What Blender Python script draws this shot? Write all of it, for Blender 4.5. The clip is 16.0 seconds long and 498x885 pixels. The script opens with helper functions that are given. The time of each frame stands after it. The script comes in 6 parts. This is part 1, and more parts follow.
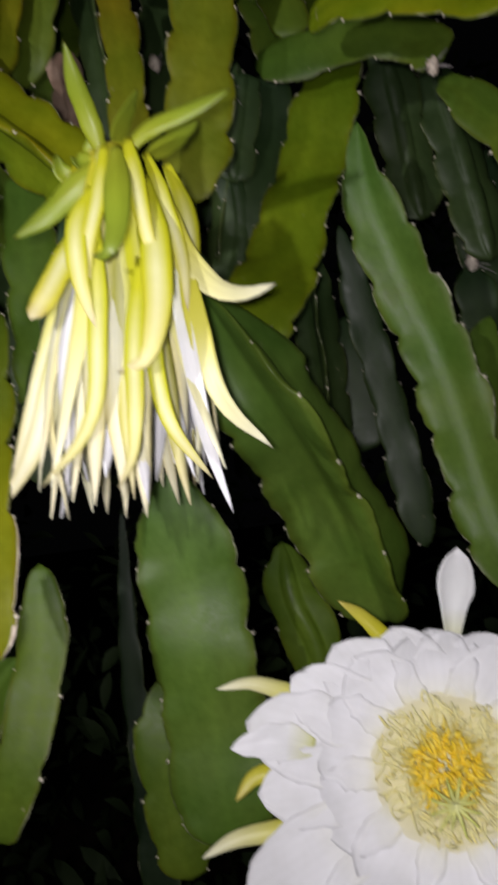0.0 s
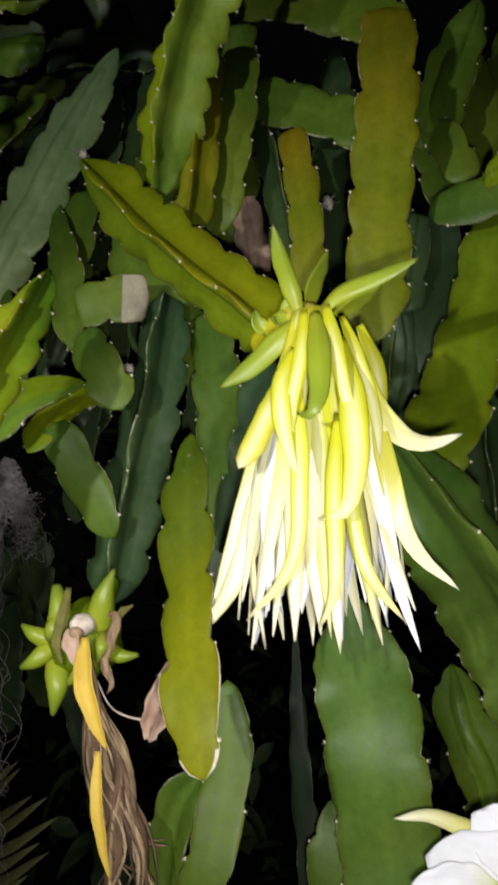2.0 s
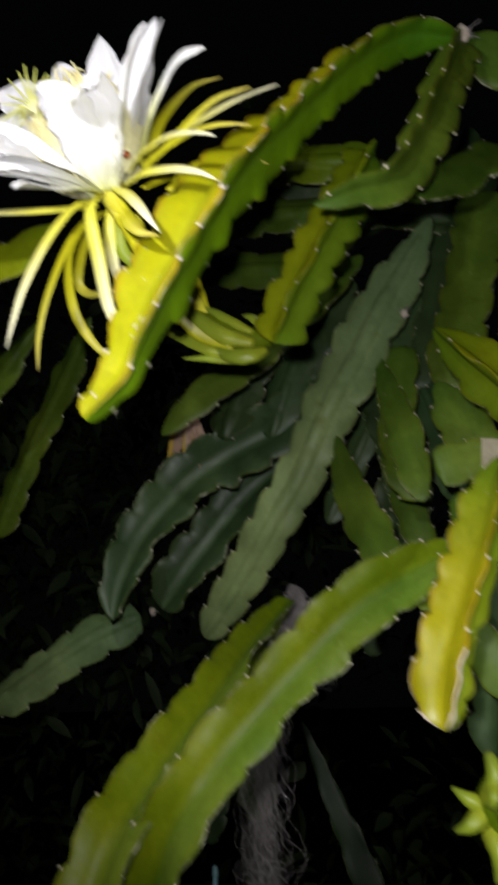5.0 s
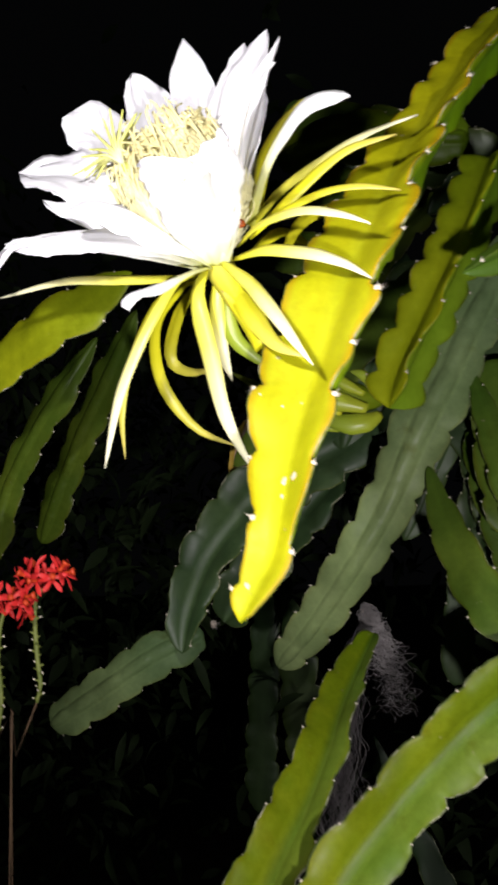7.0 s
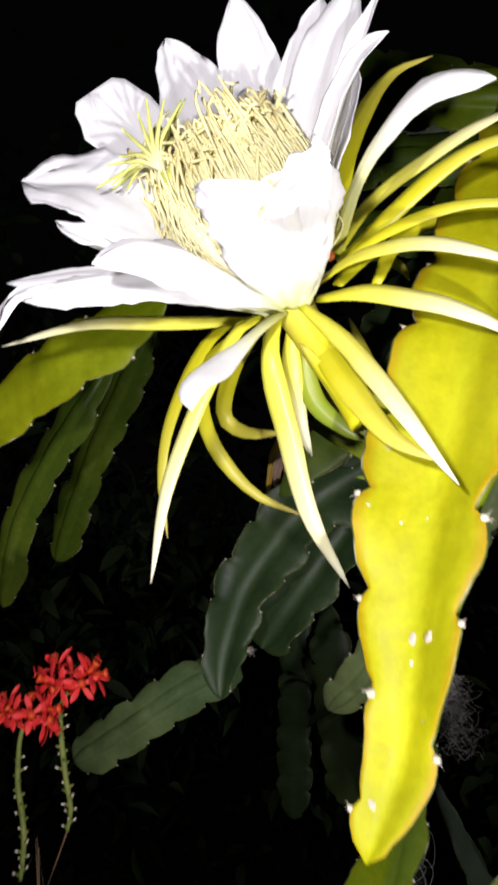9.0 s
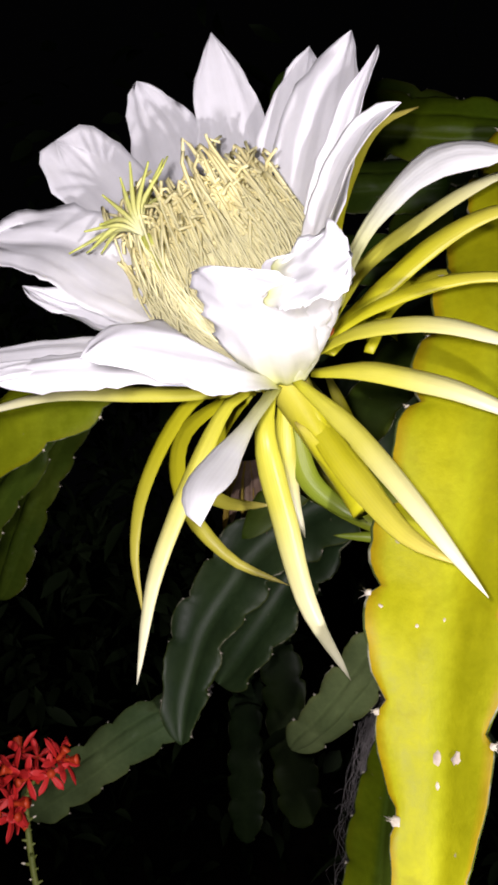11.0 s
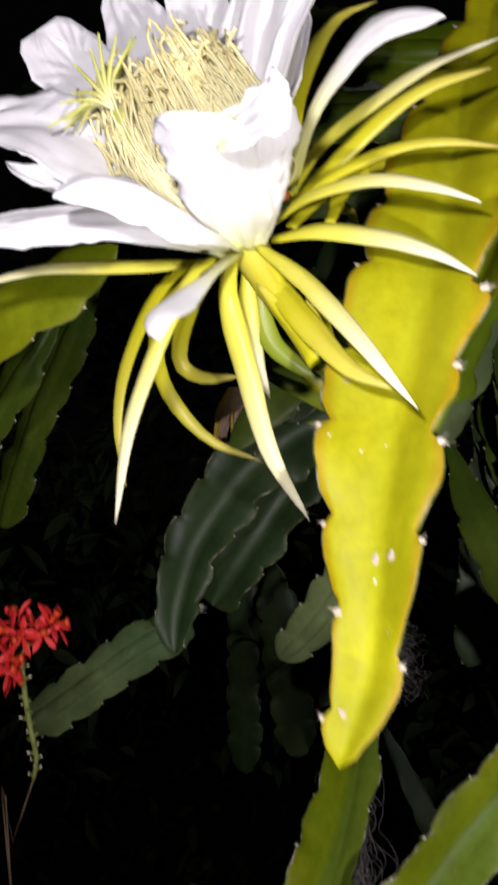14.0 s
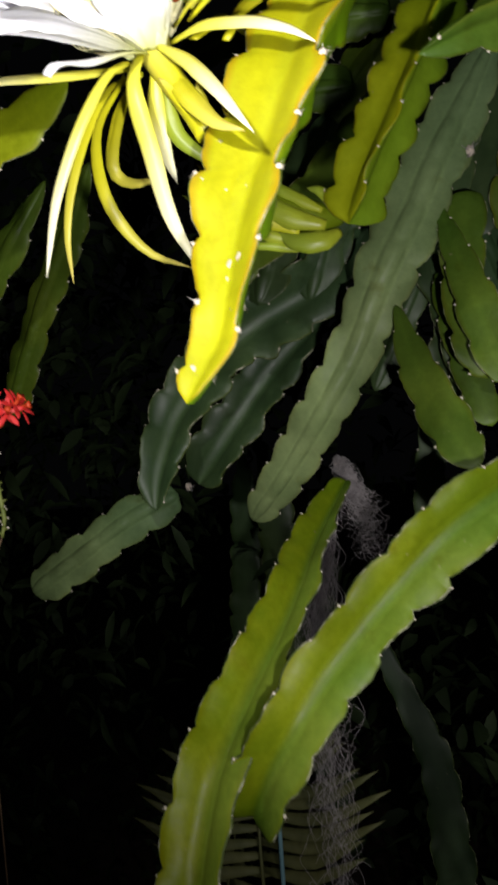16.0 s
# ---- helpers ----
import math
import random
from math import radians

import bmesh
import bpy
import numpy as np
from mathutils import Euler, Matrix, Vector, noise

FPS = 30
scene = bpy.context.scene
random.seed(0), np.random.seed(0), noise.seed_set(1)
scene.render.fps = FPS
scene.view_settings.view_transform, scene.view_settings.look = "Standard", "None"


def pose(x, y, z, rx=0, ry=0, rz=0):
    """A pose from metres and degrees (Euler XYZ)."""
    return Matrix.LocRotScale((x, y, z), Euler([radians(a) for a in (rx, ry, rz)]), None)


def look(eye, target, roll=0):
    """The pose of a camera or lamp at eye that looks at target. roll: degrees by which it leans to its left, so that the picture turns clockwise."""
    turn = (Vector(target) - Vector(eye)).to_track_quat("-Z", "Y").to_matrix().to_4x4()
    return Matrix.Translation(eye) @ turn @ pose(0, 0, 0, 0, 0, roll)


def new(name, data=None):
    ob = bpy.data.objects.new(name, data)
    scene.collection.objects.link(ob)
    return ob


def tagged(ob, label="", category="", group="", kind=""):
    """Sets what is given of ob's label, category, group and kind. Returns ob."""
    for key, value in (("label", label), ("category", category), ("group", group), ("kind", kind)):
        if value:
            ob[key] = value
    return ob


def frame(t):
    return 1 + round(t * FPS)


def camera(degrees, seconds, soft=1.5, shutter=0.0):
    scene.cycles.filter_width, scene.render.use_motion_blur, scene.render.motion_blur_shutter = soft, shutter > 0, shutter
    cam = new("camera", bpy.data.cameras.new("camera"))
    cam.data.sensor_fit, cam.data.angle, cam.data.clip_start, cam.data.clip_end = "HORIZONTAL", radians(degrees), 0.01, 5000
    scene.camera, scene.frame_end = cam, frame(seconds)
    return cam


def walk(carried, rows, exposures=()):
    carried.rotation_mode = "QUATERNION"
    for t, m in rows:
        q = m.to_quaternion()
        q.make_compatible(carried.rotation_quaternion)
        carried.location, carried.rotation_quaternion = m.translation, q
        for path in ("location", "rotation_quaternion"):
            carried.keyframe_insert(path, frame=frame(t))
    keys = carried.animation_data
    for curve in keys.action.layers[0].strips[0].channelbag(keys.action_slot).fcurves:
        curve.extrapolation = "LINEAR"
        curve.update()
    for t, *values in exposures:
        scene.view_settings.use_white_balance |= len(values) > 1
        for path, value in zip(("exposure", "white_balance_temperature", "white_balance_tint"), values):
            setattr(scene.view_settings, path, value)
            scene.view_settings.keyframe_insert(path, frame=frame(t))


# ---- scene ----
cam = camera(35.9, 16.0, soft=3.1, shutter=0.9)
PATH = [
    (0, (0.033, 0.09, 1.453), (-0.086, 2.079, 1.623), -7.7),
    (0.5, (0.031, 0.077, 1.47), (-0.172, 2.051, 1.718), -7.3),
    (1, (0.027, 0.073, 1.477), (-0.239, 2.029, 1.795), -6.9),
    (1.5, (0.018, 0.061, 1.479), (-0.38, 1.987, 1.843), -5.8),
    (2, (0.012, 0.046, 1.487), (-0.424, 1.956, 1.892), -5.2),
    (2.5, (0.005, 0.04, 1.494), (-0.474, 1.93, 1.937), -4.6),
    (3, (-0.032, 0.022, 1.501), (-0.567, 1.884, 1.996), -3.8),
    (3.5, (-0.079, -0.004, 1.511), (-0.643, 1.836, 2.055), -3.4),
    (4, (-0.116, -0.033, 1.517), (-0.679, 1.795, 2.1), -3.0),
    (4.4, (-0.158, -0.06, 1.526), (-0.735, 1.757, 2.13), -2.3),
    (4.5, (-0.171, -0.064, 1.531), (-0.75, 1.752, 2.137), -2.4),
    (5, (-0.234, -0.091, 1.56), (-0.806, 1.725, 2.17), -1.3),
    (5.2, (-0.257, -0.097, 1.589), (-0.831, 1.729, 2.169), -1.7),
    (7.3, (-0.355, -0.066, 1.754), (-0.937, 1.825, 2.047), -2.5),
    (7.5, (-0.37, -0.058, 1.77), (-0.96, 1.834, 2.04), -2.5),
    (8, (-0.373, -0.028, 1.8), (-0.966, 1.868, 2.029), -3.0),
    (8.5, (-0.386, -0.006, 1.81), (-0.991, 1.89, 2.01), -3.2),
    (9, (-0.397, 0.013, 1.826), (-0.997, 1.912, 2.011), -3.4),
    (9.5, (-0.406, 0.025, 1.846), (-0.971, 1.935, 2.028), -3.6),
    (12, (-0.431, 0.028, 1.869), (-0.816, 1.985, 2.015), -5.3),
    (12.5, (-0.43, 0.026, 1.865), (-0.827, 1.982, 2.0), -5.4),
    (13, (-0.427, 0.022, 1.855), (-0.84, 1.975, 1.985), -5.6),
    (13.5, (-0.417, 0.018, 1.837), (-0.847, 1.968, 1.956), -5.2),
    (14, (-0.407, 0.004, 1.811), (-0.855, 1.95, 1.912), -5.2),
    (14.5, (-0.383, -0.008, 1.777), (-0.847, 1.936, 1.848), -5.6),
    (15, (-0.371, -0.016, 1.748), (-0.881, 1.917, 1.803), -5.1),
    (15.2, (-0.365, -0.028, 1.737), (-0.901, 1.898, 1.793), -5.6),
    (15.5, (-0.351, -0.04, 1.709), (-0.891, 1.885, 1.779), -5.2),
    (16, (-0.325, -0.051, 1.675), (-0.886, 1.867, 1.755), -5.0),
]
walk(cam, [(t, look(eye, target, roll)) for t, eye, target, roll in PATH], exposures=[(0, -0.35, 6500, 13), (1, 0.0, 6500, 8), (2.5, 0.1, 6500, 6), (3.5, 0.2, 6500, 3), (4.5, 0.05, 6500, 4), (5, -0.22, 6500, 8), (7.5, 0.35, 6500, 13), (9.5, -0.16, 6500, 15), (12, -0.48, 6500, 20), (13.5, -0.48, 6500, 19), (14, -0.28, 6500, 18), (15, 0.08, 6500, 14), (16, 0.15, 6500, 11)])

# ---- night: a nearly black sky, and fixed lamps standing in for one moving torch ----
world = bpy.data.worlds.new("night")
scene.world = world
world.use_nodes = True
world.node_tree.nodes["Background"].inputs[0].default_value = (0.7, 0.75, 0.8, 1)
world.node_tree.nodes["Background"].inputs[1].default_value = 0.0012


def torch_stand_in(eye, target, watts, cone, colour=(1.0, 0.98, 0.97)):
    data = bpy.data.lights.new("torch_stand_in", "SPOT")
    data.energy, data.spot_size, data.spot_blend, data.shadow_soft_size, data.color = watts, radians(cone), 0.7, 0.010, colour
    ob = new("torch_stand_in", data)
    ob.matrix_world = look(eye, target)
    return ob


# three added lamps, all lit at once where the one torch would dwell
torch_stand_in((0.02, 0.06, 1.46), (0.035, 0.6, 1.395), 10.0, 108)
torch_stand_in((-0.255, -0.085, 1.615), (-0.29, 0.7, 1.85), 15.0, 106)
torch_stand_in((-0.445, 0.02, 1.885), (-0.465, 0.5, 1.94), 6.1, 118)


# ---- materials ----
def nodes_of(name):
    m = bpy.data.materials.new(name)
    m.use_nodes = True
    nt = m.node_tree
    return m, nt, nt.nodes["Principled BSDF"], nt.nodes["Material Output"]


def noise_node(nt, scale, detail=4, rough=0.6, coords="Object", stretch=None):
    co = nt.nodes.new("ShaderNodeTexCoord")
    tx = nt.nodes.new("ShaderNodeTexNoise")
    tx.inputs["Scale"].default_value, tx.inputs["Detail"].default_value, tx.inputs["Roughness"].default_value = scale, detail, rough
    src = co.outputs[coords]
    if stretch:
        mp = nt.nodes.new("ShaderNodeMapping")
        mp.inputs["Scale"].default_value = stretch
        nt.links.new(src, mp.inputs[0])
        src = mp.outputs[0]
    nt.links.new(src, tx.inputs["Vector"])
    return tx.outputs["Fac"]


def ramp(nt, fac, stops):
    r = nt.nodes.new("ShaderNodeValToRGB")
    while len(r.color_ramp.elements) < len(stops):
        r.color_ramp.elements.new(0.5)
    for e, (p, c) in zip(r.color_ramp.elements, stops):
        e.position, e.color = p, (*c, 1)
    nt.links.new(fac, r.inputs[0])
    return r.outputs[0]


def mix(nt, kind, fac, a, b):
    n = nt.nodes.new("ShaderNodeMix")
    n.data_type, n.blend_type = "RGBA", kind
    for sock, v in ((n.inputs[0], fac), (n.inputs[6], a), (n.inputs[7], b)):
        if isinstance(v, (int, float)):
            sock.default_value = v
        elif isinstance(v, tuple):
            sock.default_value = (*v, 1)
        else:
            nt.links.new(v, sock)
    return n.outputs[2]


def attr(nt, name):
    n = nt.nodes.new("ShaderNodeAttribute")
    n.attribute_name = name
    return n.outputs["Fac"]


def bump(nt, bsdf, height, strength, dist):
    b = nt.nodes.new("ShaderNodeBump")
    b.inputs["Strength"].default_value, b.inputs["Distance"].default_value = strength, dist
    nt.links.new(height, b.inputs["Height"])
    nt.links.new(b.outputs[0], bsdf.inputs["Normal"])


def skin(name, dark, light, edge, rough=0.4, sheen=0.15, scars=0.3, old=(0.72, 0.85, 0.95), ages=(0.05, 0.55), pale=(1.12, 1.12, 1.1), far_face=None):
    """Waxy cactus skin: two-scale mottling, paler valleys (groove shade painted in where pale is below 1), browner
    margins, small corky scars, a tint of its own for every stem.
    """
    m, nt, p, _ = nodes_of(name)
    big, small = noise_node(nt, 14, 3), noise_node(nt, 160, 5, 0.7)
    col = ramp(nt, big, [(0.3, dark), (0.7, light)])
    fine = ramp(nt, small, [(0.25, (0.78, 0.78, 0.78)), (0.75, (1.14, 1.12, 1.1))])
    col = mix(nt, "MULTIPLY", 0.8, col, fine)
    # second tint of some faces: their own hue, with that side's shade painted in
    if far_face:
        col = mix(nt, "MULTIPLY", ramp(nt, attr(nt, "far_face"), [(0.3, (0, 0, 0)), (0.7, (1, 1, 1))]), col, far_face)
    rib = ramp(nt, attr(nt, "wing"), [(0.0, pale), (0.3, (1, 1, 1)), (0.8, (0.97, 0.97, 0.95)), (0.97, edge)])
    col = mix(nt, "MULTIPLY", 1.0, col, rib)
    col = mix(nt, "MULTIPLY", 1.0, col, ramp(nt, attr(nt, "along"), [(ages[0], old), (ages[1], (1, 1, 1))]))
    streak = noise_node(nt, 30, 4, 0.6, stretch=(1, 1, 0.12))
    col = mix(nt, "MULTIPLY", 0.6, col, ramp(nt, streak, [(0.3, (0.8, 0.82, 0.8)), (0.65, (1.1, 1.1, 1.1))]))
    info = nt.nodes.new("ShaderNodeObjectInfo")
    tint = ramp(nt, info.outputs["Random"], [(0.0, (0.82, 0.9, 0.85)), (0.5, (1, 1, 1)), (1.0, (1.15, 1.06, 0.9))])
    col = mix(nt, "MULTIPLY", 1.0, col, tint)
    spot = ramp(nt, noise_node(nt, 130, 3, 0.6), [(0.71, (0, 0, 0)), (0.75, (1, 1, 1))])
    stain = ramp(nt, noise_node(nt, 22, 5, 0.7), [(0.6, (1, 1, 1)), (0.72, (0.8, 0.72, 0.55))])
    col = mix(nt, "MULTIPLY", 0.8, col, stain)
    col = mix(nt, "MIX", mix(nt, "MULTIPLY", 1.0, spot, (scars, scars, scars)), col, (0.3, 0.26, 0.16))
    nt.links.new(col, p.inputs["Base Color"])
    nt.links.new(ramp(nt, small, [(0.2, (rough - 0.08,) * 3), (0.8, (rough + 0.14,) * 3)]), p.inputs["Roughness"])
    p.inputs["Specular IOR Level"].default_value = sheen
    bump(nt, p, small, 0.25, 0.0008)
    return m


def plain(name, a, b, scale, rough=0.7, strength=0.3, stretch=None, spec=0.3, span=(0.3, 0.7)):
    m, nt, p, _ = nodes_of(name)
    fac = noise_node(nt, scale, 6, 0.65, stretch=stretch)
    nt.links.new(ramp(nt, fac, [(span[0], a), (span[1], b)]), p.inputs["Base Color"])
    p.inputs["Roughness"].default_value = rough
    p.inputs["Specular IOR Level"].default_value = spec
    bump(nt, p, fac, strength, 0.002)
    return m


def petal_skin(name, stops, through_light=0.12, rough=0.5, spec=0.3, veins=0.02, heart=0.0):
    """Thin petal tissue: colour along its length, faint lengthwise veins, part of the light passing through."""
    m, nt, p, out = nodes_of(name)
    col = ramp(nt, attr(nt, "along"), stops)
    w = nt.nodes.new("ShaderNodeTexWave")
    w.inputs["Scale"].default_value, w.inputs["Distortion"].default_value = 1.5, 2.5
    cx = nt.nodes.new("ShaderNodeCombineXYZ")
    nt.links.new(attr(nt, "across"), cx.inputs[0])
    nt.links.new(cx.outputs[0], w.inputs["Vector"])
    if heart:
        ab = nt.nodes.new("ShaderNodeMath")
        ab.operation = "ABSOLUTE"
        nt.links.new(attr(nt, "across"), ab.inputs[0])
        col = mix(nt, "MIX", ramp(nt, ab.outputs[0], [(0.1, (heart,) * 3), (0.75, (0, 0, 0))]), col, ramp(nt, attr(nt, "along"), [(0.15, (0.62, 0.58, 0.03)), (0.5, (0.88, 0.87, 0.76)), (0.85, (0.85, 0.82, 0.62))]))
    v = ramp(nt, w.outputs["Fac"], [(0.0, (1 - veins,) * 3), (0.6, (1, 1, 1))])
    col = mix(nt, "MULTIPLY", 1.0, col, v)
    col = mix(nt, "MULTIPLY", 1.0, col, ramp(nt, noise_node(nt, 60, 4), [(0.3, (0.93, 0.93, 0.92)), (0.6, (1, 1, 1))]))
    nt.links.new(col, p.inputs["Base Color"])
    p.inputs["Roughness"].default_value, p.inputs["Specular IOR Level"].default_value = rough, spec
    bump(nt, p, w.outputs["Fac"], 0.05, 0.0008)
    t = nt.nodes.new("ShaderNodeBsdfTranslucent")
    nt.links.new(col, t.inputs[0])
    ms = nt.nodes.new("ShaderNodeMixShader")
    ms.inputs[0].default_value = through_light
    nt.links.new(p.outputs[0], ms.inputs[1])
    nt.links.new(t.outputs[0], ms.inputs[2])
    nt.links.new(ms.outputs[0], out.inputs[0])
    return m


SKIN = {
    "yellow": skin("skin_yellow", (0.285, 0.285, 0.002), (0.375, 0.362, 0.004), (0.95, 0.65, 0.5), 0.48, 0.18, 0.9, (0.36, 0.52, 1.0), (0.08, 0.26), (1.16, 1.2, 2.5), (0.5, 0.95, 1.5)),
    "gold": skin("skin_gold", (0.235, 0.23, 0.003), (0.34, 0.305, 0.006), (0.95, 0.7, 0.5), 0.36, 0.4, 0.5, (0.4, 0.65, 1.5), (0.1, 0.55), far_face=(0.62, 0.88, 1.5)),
    # lime: pale below 1 puts the shade of the groove into the colour
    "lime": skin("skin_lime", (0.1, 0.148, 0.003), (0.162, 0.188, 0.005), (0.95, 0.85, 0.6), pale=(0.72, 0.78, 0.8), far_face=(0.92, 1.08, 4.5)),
    "leaf": skin("skin_leaf", (0.082, 0.125, 0.004), (0.122, 0.155, 0.006), (1.0, 0.85, 0.7), far_face=(1.35, 1.1, 0.7)),
    "olive": skin("skin_olive", (0.085, 0.112, 0.005), (0.14, 0.145, 0.007), (0.95, 0.8, 0.6), old=(0.95, 0.68, 0.5), ages=(0.05, 0.5)),
    "green": skin("skin_green", (0.048, 0.088, 0.009), (0.085, 0.126, 0.014), (1.1, 0.9, 0.75)),
    "grey": skin("skin_grey", (0.028, 0.056, 0.02), (0.05, 0.082, 0.029), (1.2, 1.1, 1.0), 0.44, 0.36),
    "ripe": skin("skin_ripe", (0.088, 0.118, 0.003), (0.14, 0.155, 0.005), (0.95, 0.8, 0.5), old=(0.3, 0.46, 0.9), ages=(0.12, 0.7)),
    "fresh": skin("skin_fresh", (0.165, 0.205, 0.004), (0.215, 0.245, 0.006), (0.95, 0.85, 0.6), far_face=(0.55, 0.78, 1.6)),
    "jade": skin("skin_jade", (0.07, 0.128, 0.016), (0.11, 0.165, 0.026), (1.0, 0.85, 0.7), 0.42, 0.22),
    "sage": skin("skin_sage", (0.12, 0.168, 0.066), (0.185, 0.238, 0.1), (1.1, 1.0, 0.9)),
    # this and dark: skin darkened so that deep stems carry their shade as colour
    "shaded": skin("skin_shaded", (0.007, 0.015, 0.005), (0.014, 0.024, 0.008), (1.2, 1.1, 1.0), 0.5, 0.2),
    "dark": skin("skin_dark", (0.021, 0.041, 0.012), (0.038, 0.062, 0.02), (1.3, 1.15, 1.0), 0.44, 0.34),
}
CORK = plain("cork_margin", (0.05, 0.07, 0.014), (0.42, 0.40, 0.30), 60, span=(0.5, 0.68))
AREOLE = plain("areole_felt", (0.36, 0.31, 0.24), (0.68, 0.62, 0.52), 400, 0.8)
WHITE = petal_skin("petal_white", [(0.0, (0.72, 0.74, 0.28)), (0.14, (0.84, 0.84, 0.66)), (0.35, (0.91, 0.905, 0.94)), (1.0, (0.91, 0.895, 0.95))], 0.2)
SEPAL = petal_skin("sepal_yellow", [(0.0, (0.56, 0.53, 0.012)), (0.45, (0.56, 0.52, 0.015)), (0.8, (0.62, 0.56, 0.07)), (1.0, (0.6, 0.5, 0.12))], 0.12, 0.4, 0.4, 0.04)
SEPAL_PALE = petal_skin("sepal_pale", [(0.0, (0.6, 0.57, 0.02)), (0.4, (0.66, 0.62, 0.09)), (0.7, (0.78, 0.74, 0.38)), (1.0, (0.85, 0.82, 0.62))], 0.12, 0.38, 0.45, 0.03)
SEPAL_WHITE = petal_skin("sepal_white_end", [(0.0, (0.5, 0.5, 0.06)), (0.35, (0.7, 0.7, 0.4)), (0.6, (0.84, 0.84, 0.85)), (1.0, (0.86, 0.85, 0.88))], 0.25)
BRACT = petal_skin("bract_green", [(0.0, (0.3, 0.33, 0.02)), (0.6, (0.22, 0.285, 0.02)), (0.95, (0.16, 0.21, 0.02)), (1.0, (0.1, 0.1, 0.02))], 0.1, 0.4, 0.4, 0.08)
WILT = petal_skin("petal_wilted", [(0.0, (0.42, 0.42, 0.015)), (0.3, (0.56, 0.54, 0.1)), (0.6, (0.72, 0.69, 0.4)), (0.85, (0.66, 0.56, 0.2)), (1.0, (0.5, 0.33, 0.12))], 0.1, 0.5, 0.25, 0.1, 0.8)
SEPAL_OLD = petal_skin("sepal_wilting", [(0.0, (0.36, 0.38, 0.01)), (0.5, (0.46, 0.45, 0.014)), (0.85, (0.52, 0.47, 0.05)), (1.0, (0.3, 0.2, 0.03))], 0.08, 0.45, 0.3, 0.05, 0.4)
# cream base of the petal, its yellow drawn further out as painted glow
PETAL_CREAM = petal_skin("petal_cream_base", [(0.0, (0.86, 0.72, 0.2)), (0.3, (0.9, 0.85, 0.55)), (0.46, (0.95, 0.94, 0.92)), (0.6, (0.95, 0.94, 0.98))], 0.25, 0.55, 0.2, 0.015)
STAMEN = petal_skin("stamen", [(0.0, (0.99, 0.94, 0.6)), (0.75, (0.99, 0.93, 0.56)), (0.9, (0.98, 0.87, 0.44)), (1.0, (0.97, 0.9, 0.5))], 0.15)
STAMEN_PALE = petal_skin("stamen_pale", [(0.0, (0.99, 0.93, 0.52)), (0.8, (0.99, 0.93, 0.5)), (1.0, (0.99, 0.88, 0.36))], 0.15)
# backing of the low flower's stamens: the glow of its centre as yellow colour
BACKING = petal_skin("backing_yellow", [(0.0, (0.93, 0.82, 0.36)), (0.28, (0.94, 0.86, 0.5)), (0.4, (0.94, 0.91, 0.8))], 0.2)
STAMEN_GOLD = petal_skin("stamen_gold", [(0.0, (0.96, 0.84, 0.3)), (0.8, (0.98, 0.78, 0.14)), (0.9, (0.98, 0.7, 0.04)), (1.0, (0.97, 0.66, 0.03))], 0.05)
STIGMA = petal_skin("stigma", [(0.0, (0.86, 0.86, 0.6)), (0.4, (0.8, 0.8, 0.3)), (1.0, (0.68, 0.72, 0.16))], 0.2)
DRY = plain("dry_brown", (0.06, 0.032, 0.015), (0.46, 0.32, 0.19), 90, 0.8, 0.8, (1, 1, 0.15))
DRY_DARK = plain("dry_blackish", (0.012, 0.008, 0.005), (0.17, 0.10, 0.055), 90, 0.8, 0.8, (1, 1, 0.2))
DRY_GREEN = plain("dry_greenish", (0.07, 0.06, 0.012), (0.15, 0.14, 0.03), 60, 0.75, 0.5)
DRY_YELLOW = plain("dry_yellow", (0.42, 0.26, 0.03), (0.55, 0.4, 0.06), 40, 0.6, 0.3)
DRY_PINK = plain("dry_pinkish", (0.28, 0.17, 0.12), (0.48, 0.34, 0.26), 50, 0.8, 0.6)
DRY_BEIGE = plain("dry_beige", (0.15, 0.13, 0.09), (0.32, 0.28, 0.2), 60, 0.85, 0.6)
SCAR = plain("scar_pale", (0.36, 0.28, 0.22), (0.66, 0.58, 0.5), 120, 0.8)
ROOT = plain("root_grey", (0.14, 0.125, 0.125), (0.33, 0.30, 0.30), 80, 0.9)
SOIL = plain("soil", (0.02, 0.015, 0.01), (0.06, 0.045, 0.03), 6, 0.95, 0.8)
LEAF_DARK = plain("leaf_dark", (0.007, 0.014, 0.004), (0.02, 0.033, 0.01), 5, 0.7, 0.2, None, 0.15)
PALM = plain("palm_leaf", (0.032, 0.037, 0.01), (0.065, 0.065, 0.02), 20, 0.7, 0.2)
RED = petal_skin("orchid_red", [(0.0, (0.6, 0.09, 0.015)), (0.1, (0.55, 0.02, 0.016)), (1.0, (0.6, 0.03, 0.032))], 0.15)
ORCHID_STEM = plain("orchid_stem", (0.06, 0.085, 0.012), (0.15, 0.165, 0.04), 90, 0.6)
PIPE = plain("pipe_blue", (0.07, 0.14, 0.165), (0.11, 0.2, 0.22), 15, 0.5)
BUG = plain("beetle_red", (0.2, 0.03, 0.01), (0.4, 0.09, 0.02), 300, 0.25, 0.1)


# ---- builders ----
def mesh_of(name, verts, faces, mats, attrs=(), smooth=True, slots=None):
    me = bpy.data.meshes.new(name)
    me.from_pydata(verts, [], faces)
    for key, values in attrs:
        me.attributes.new(key, "FLOAT", "POINT").data.foreach_set("value", values)
    for m in mats:
        me.materials.append(m)
    if smooth:
        me.polygons.foreach_set("use_smooth", [True] * len(me.polygons))
    if slots:
        me.polygons.foreach_set("material_index", slots)
    me.update()
    return me


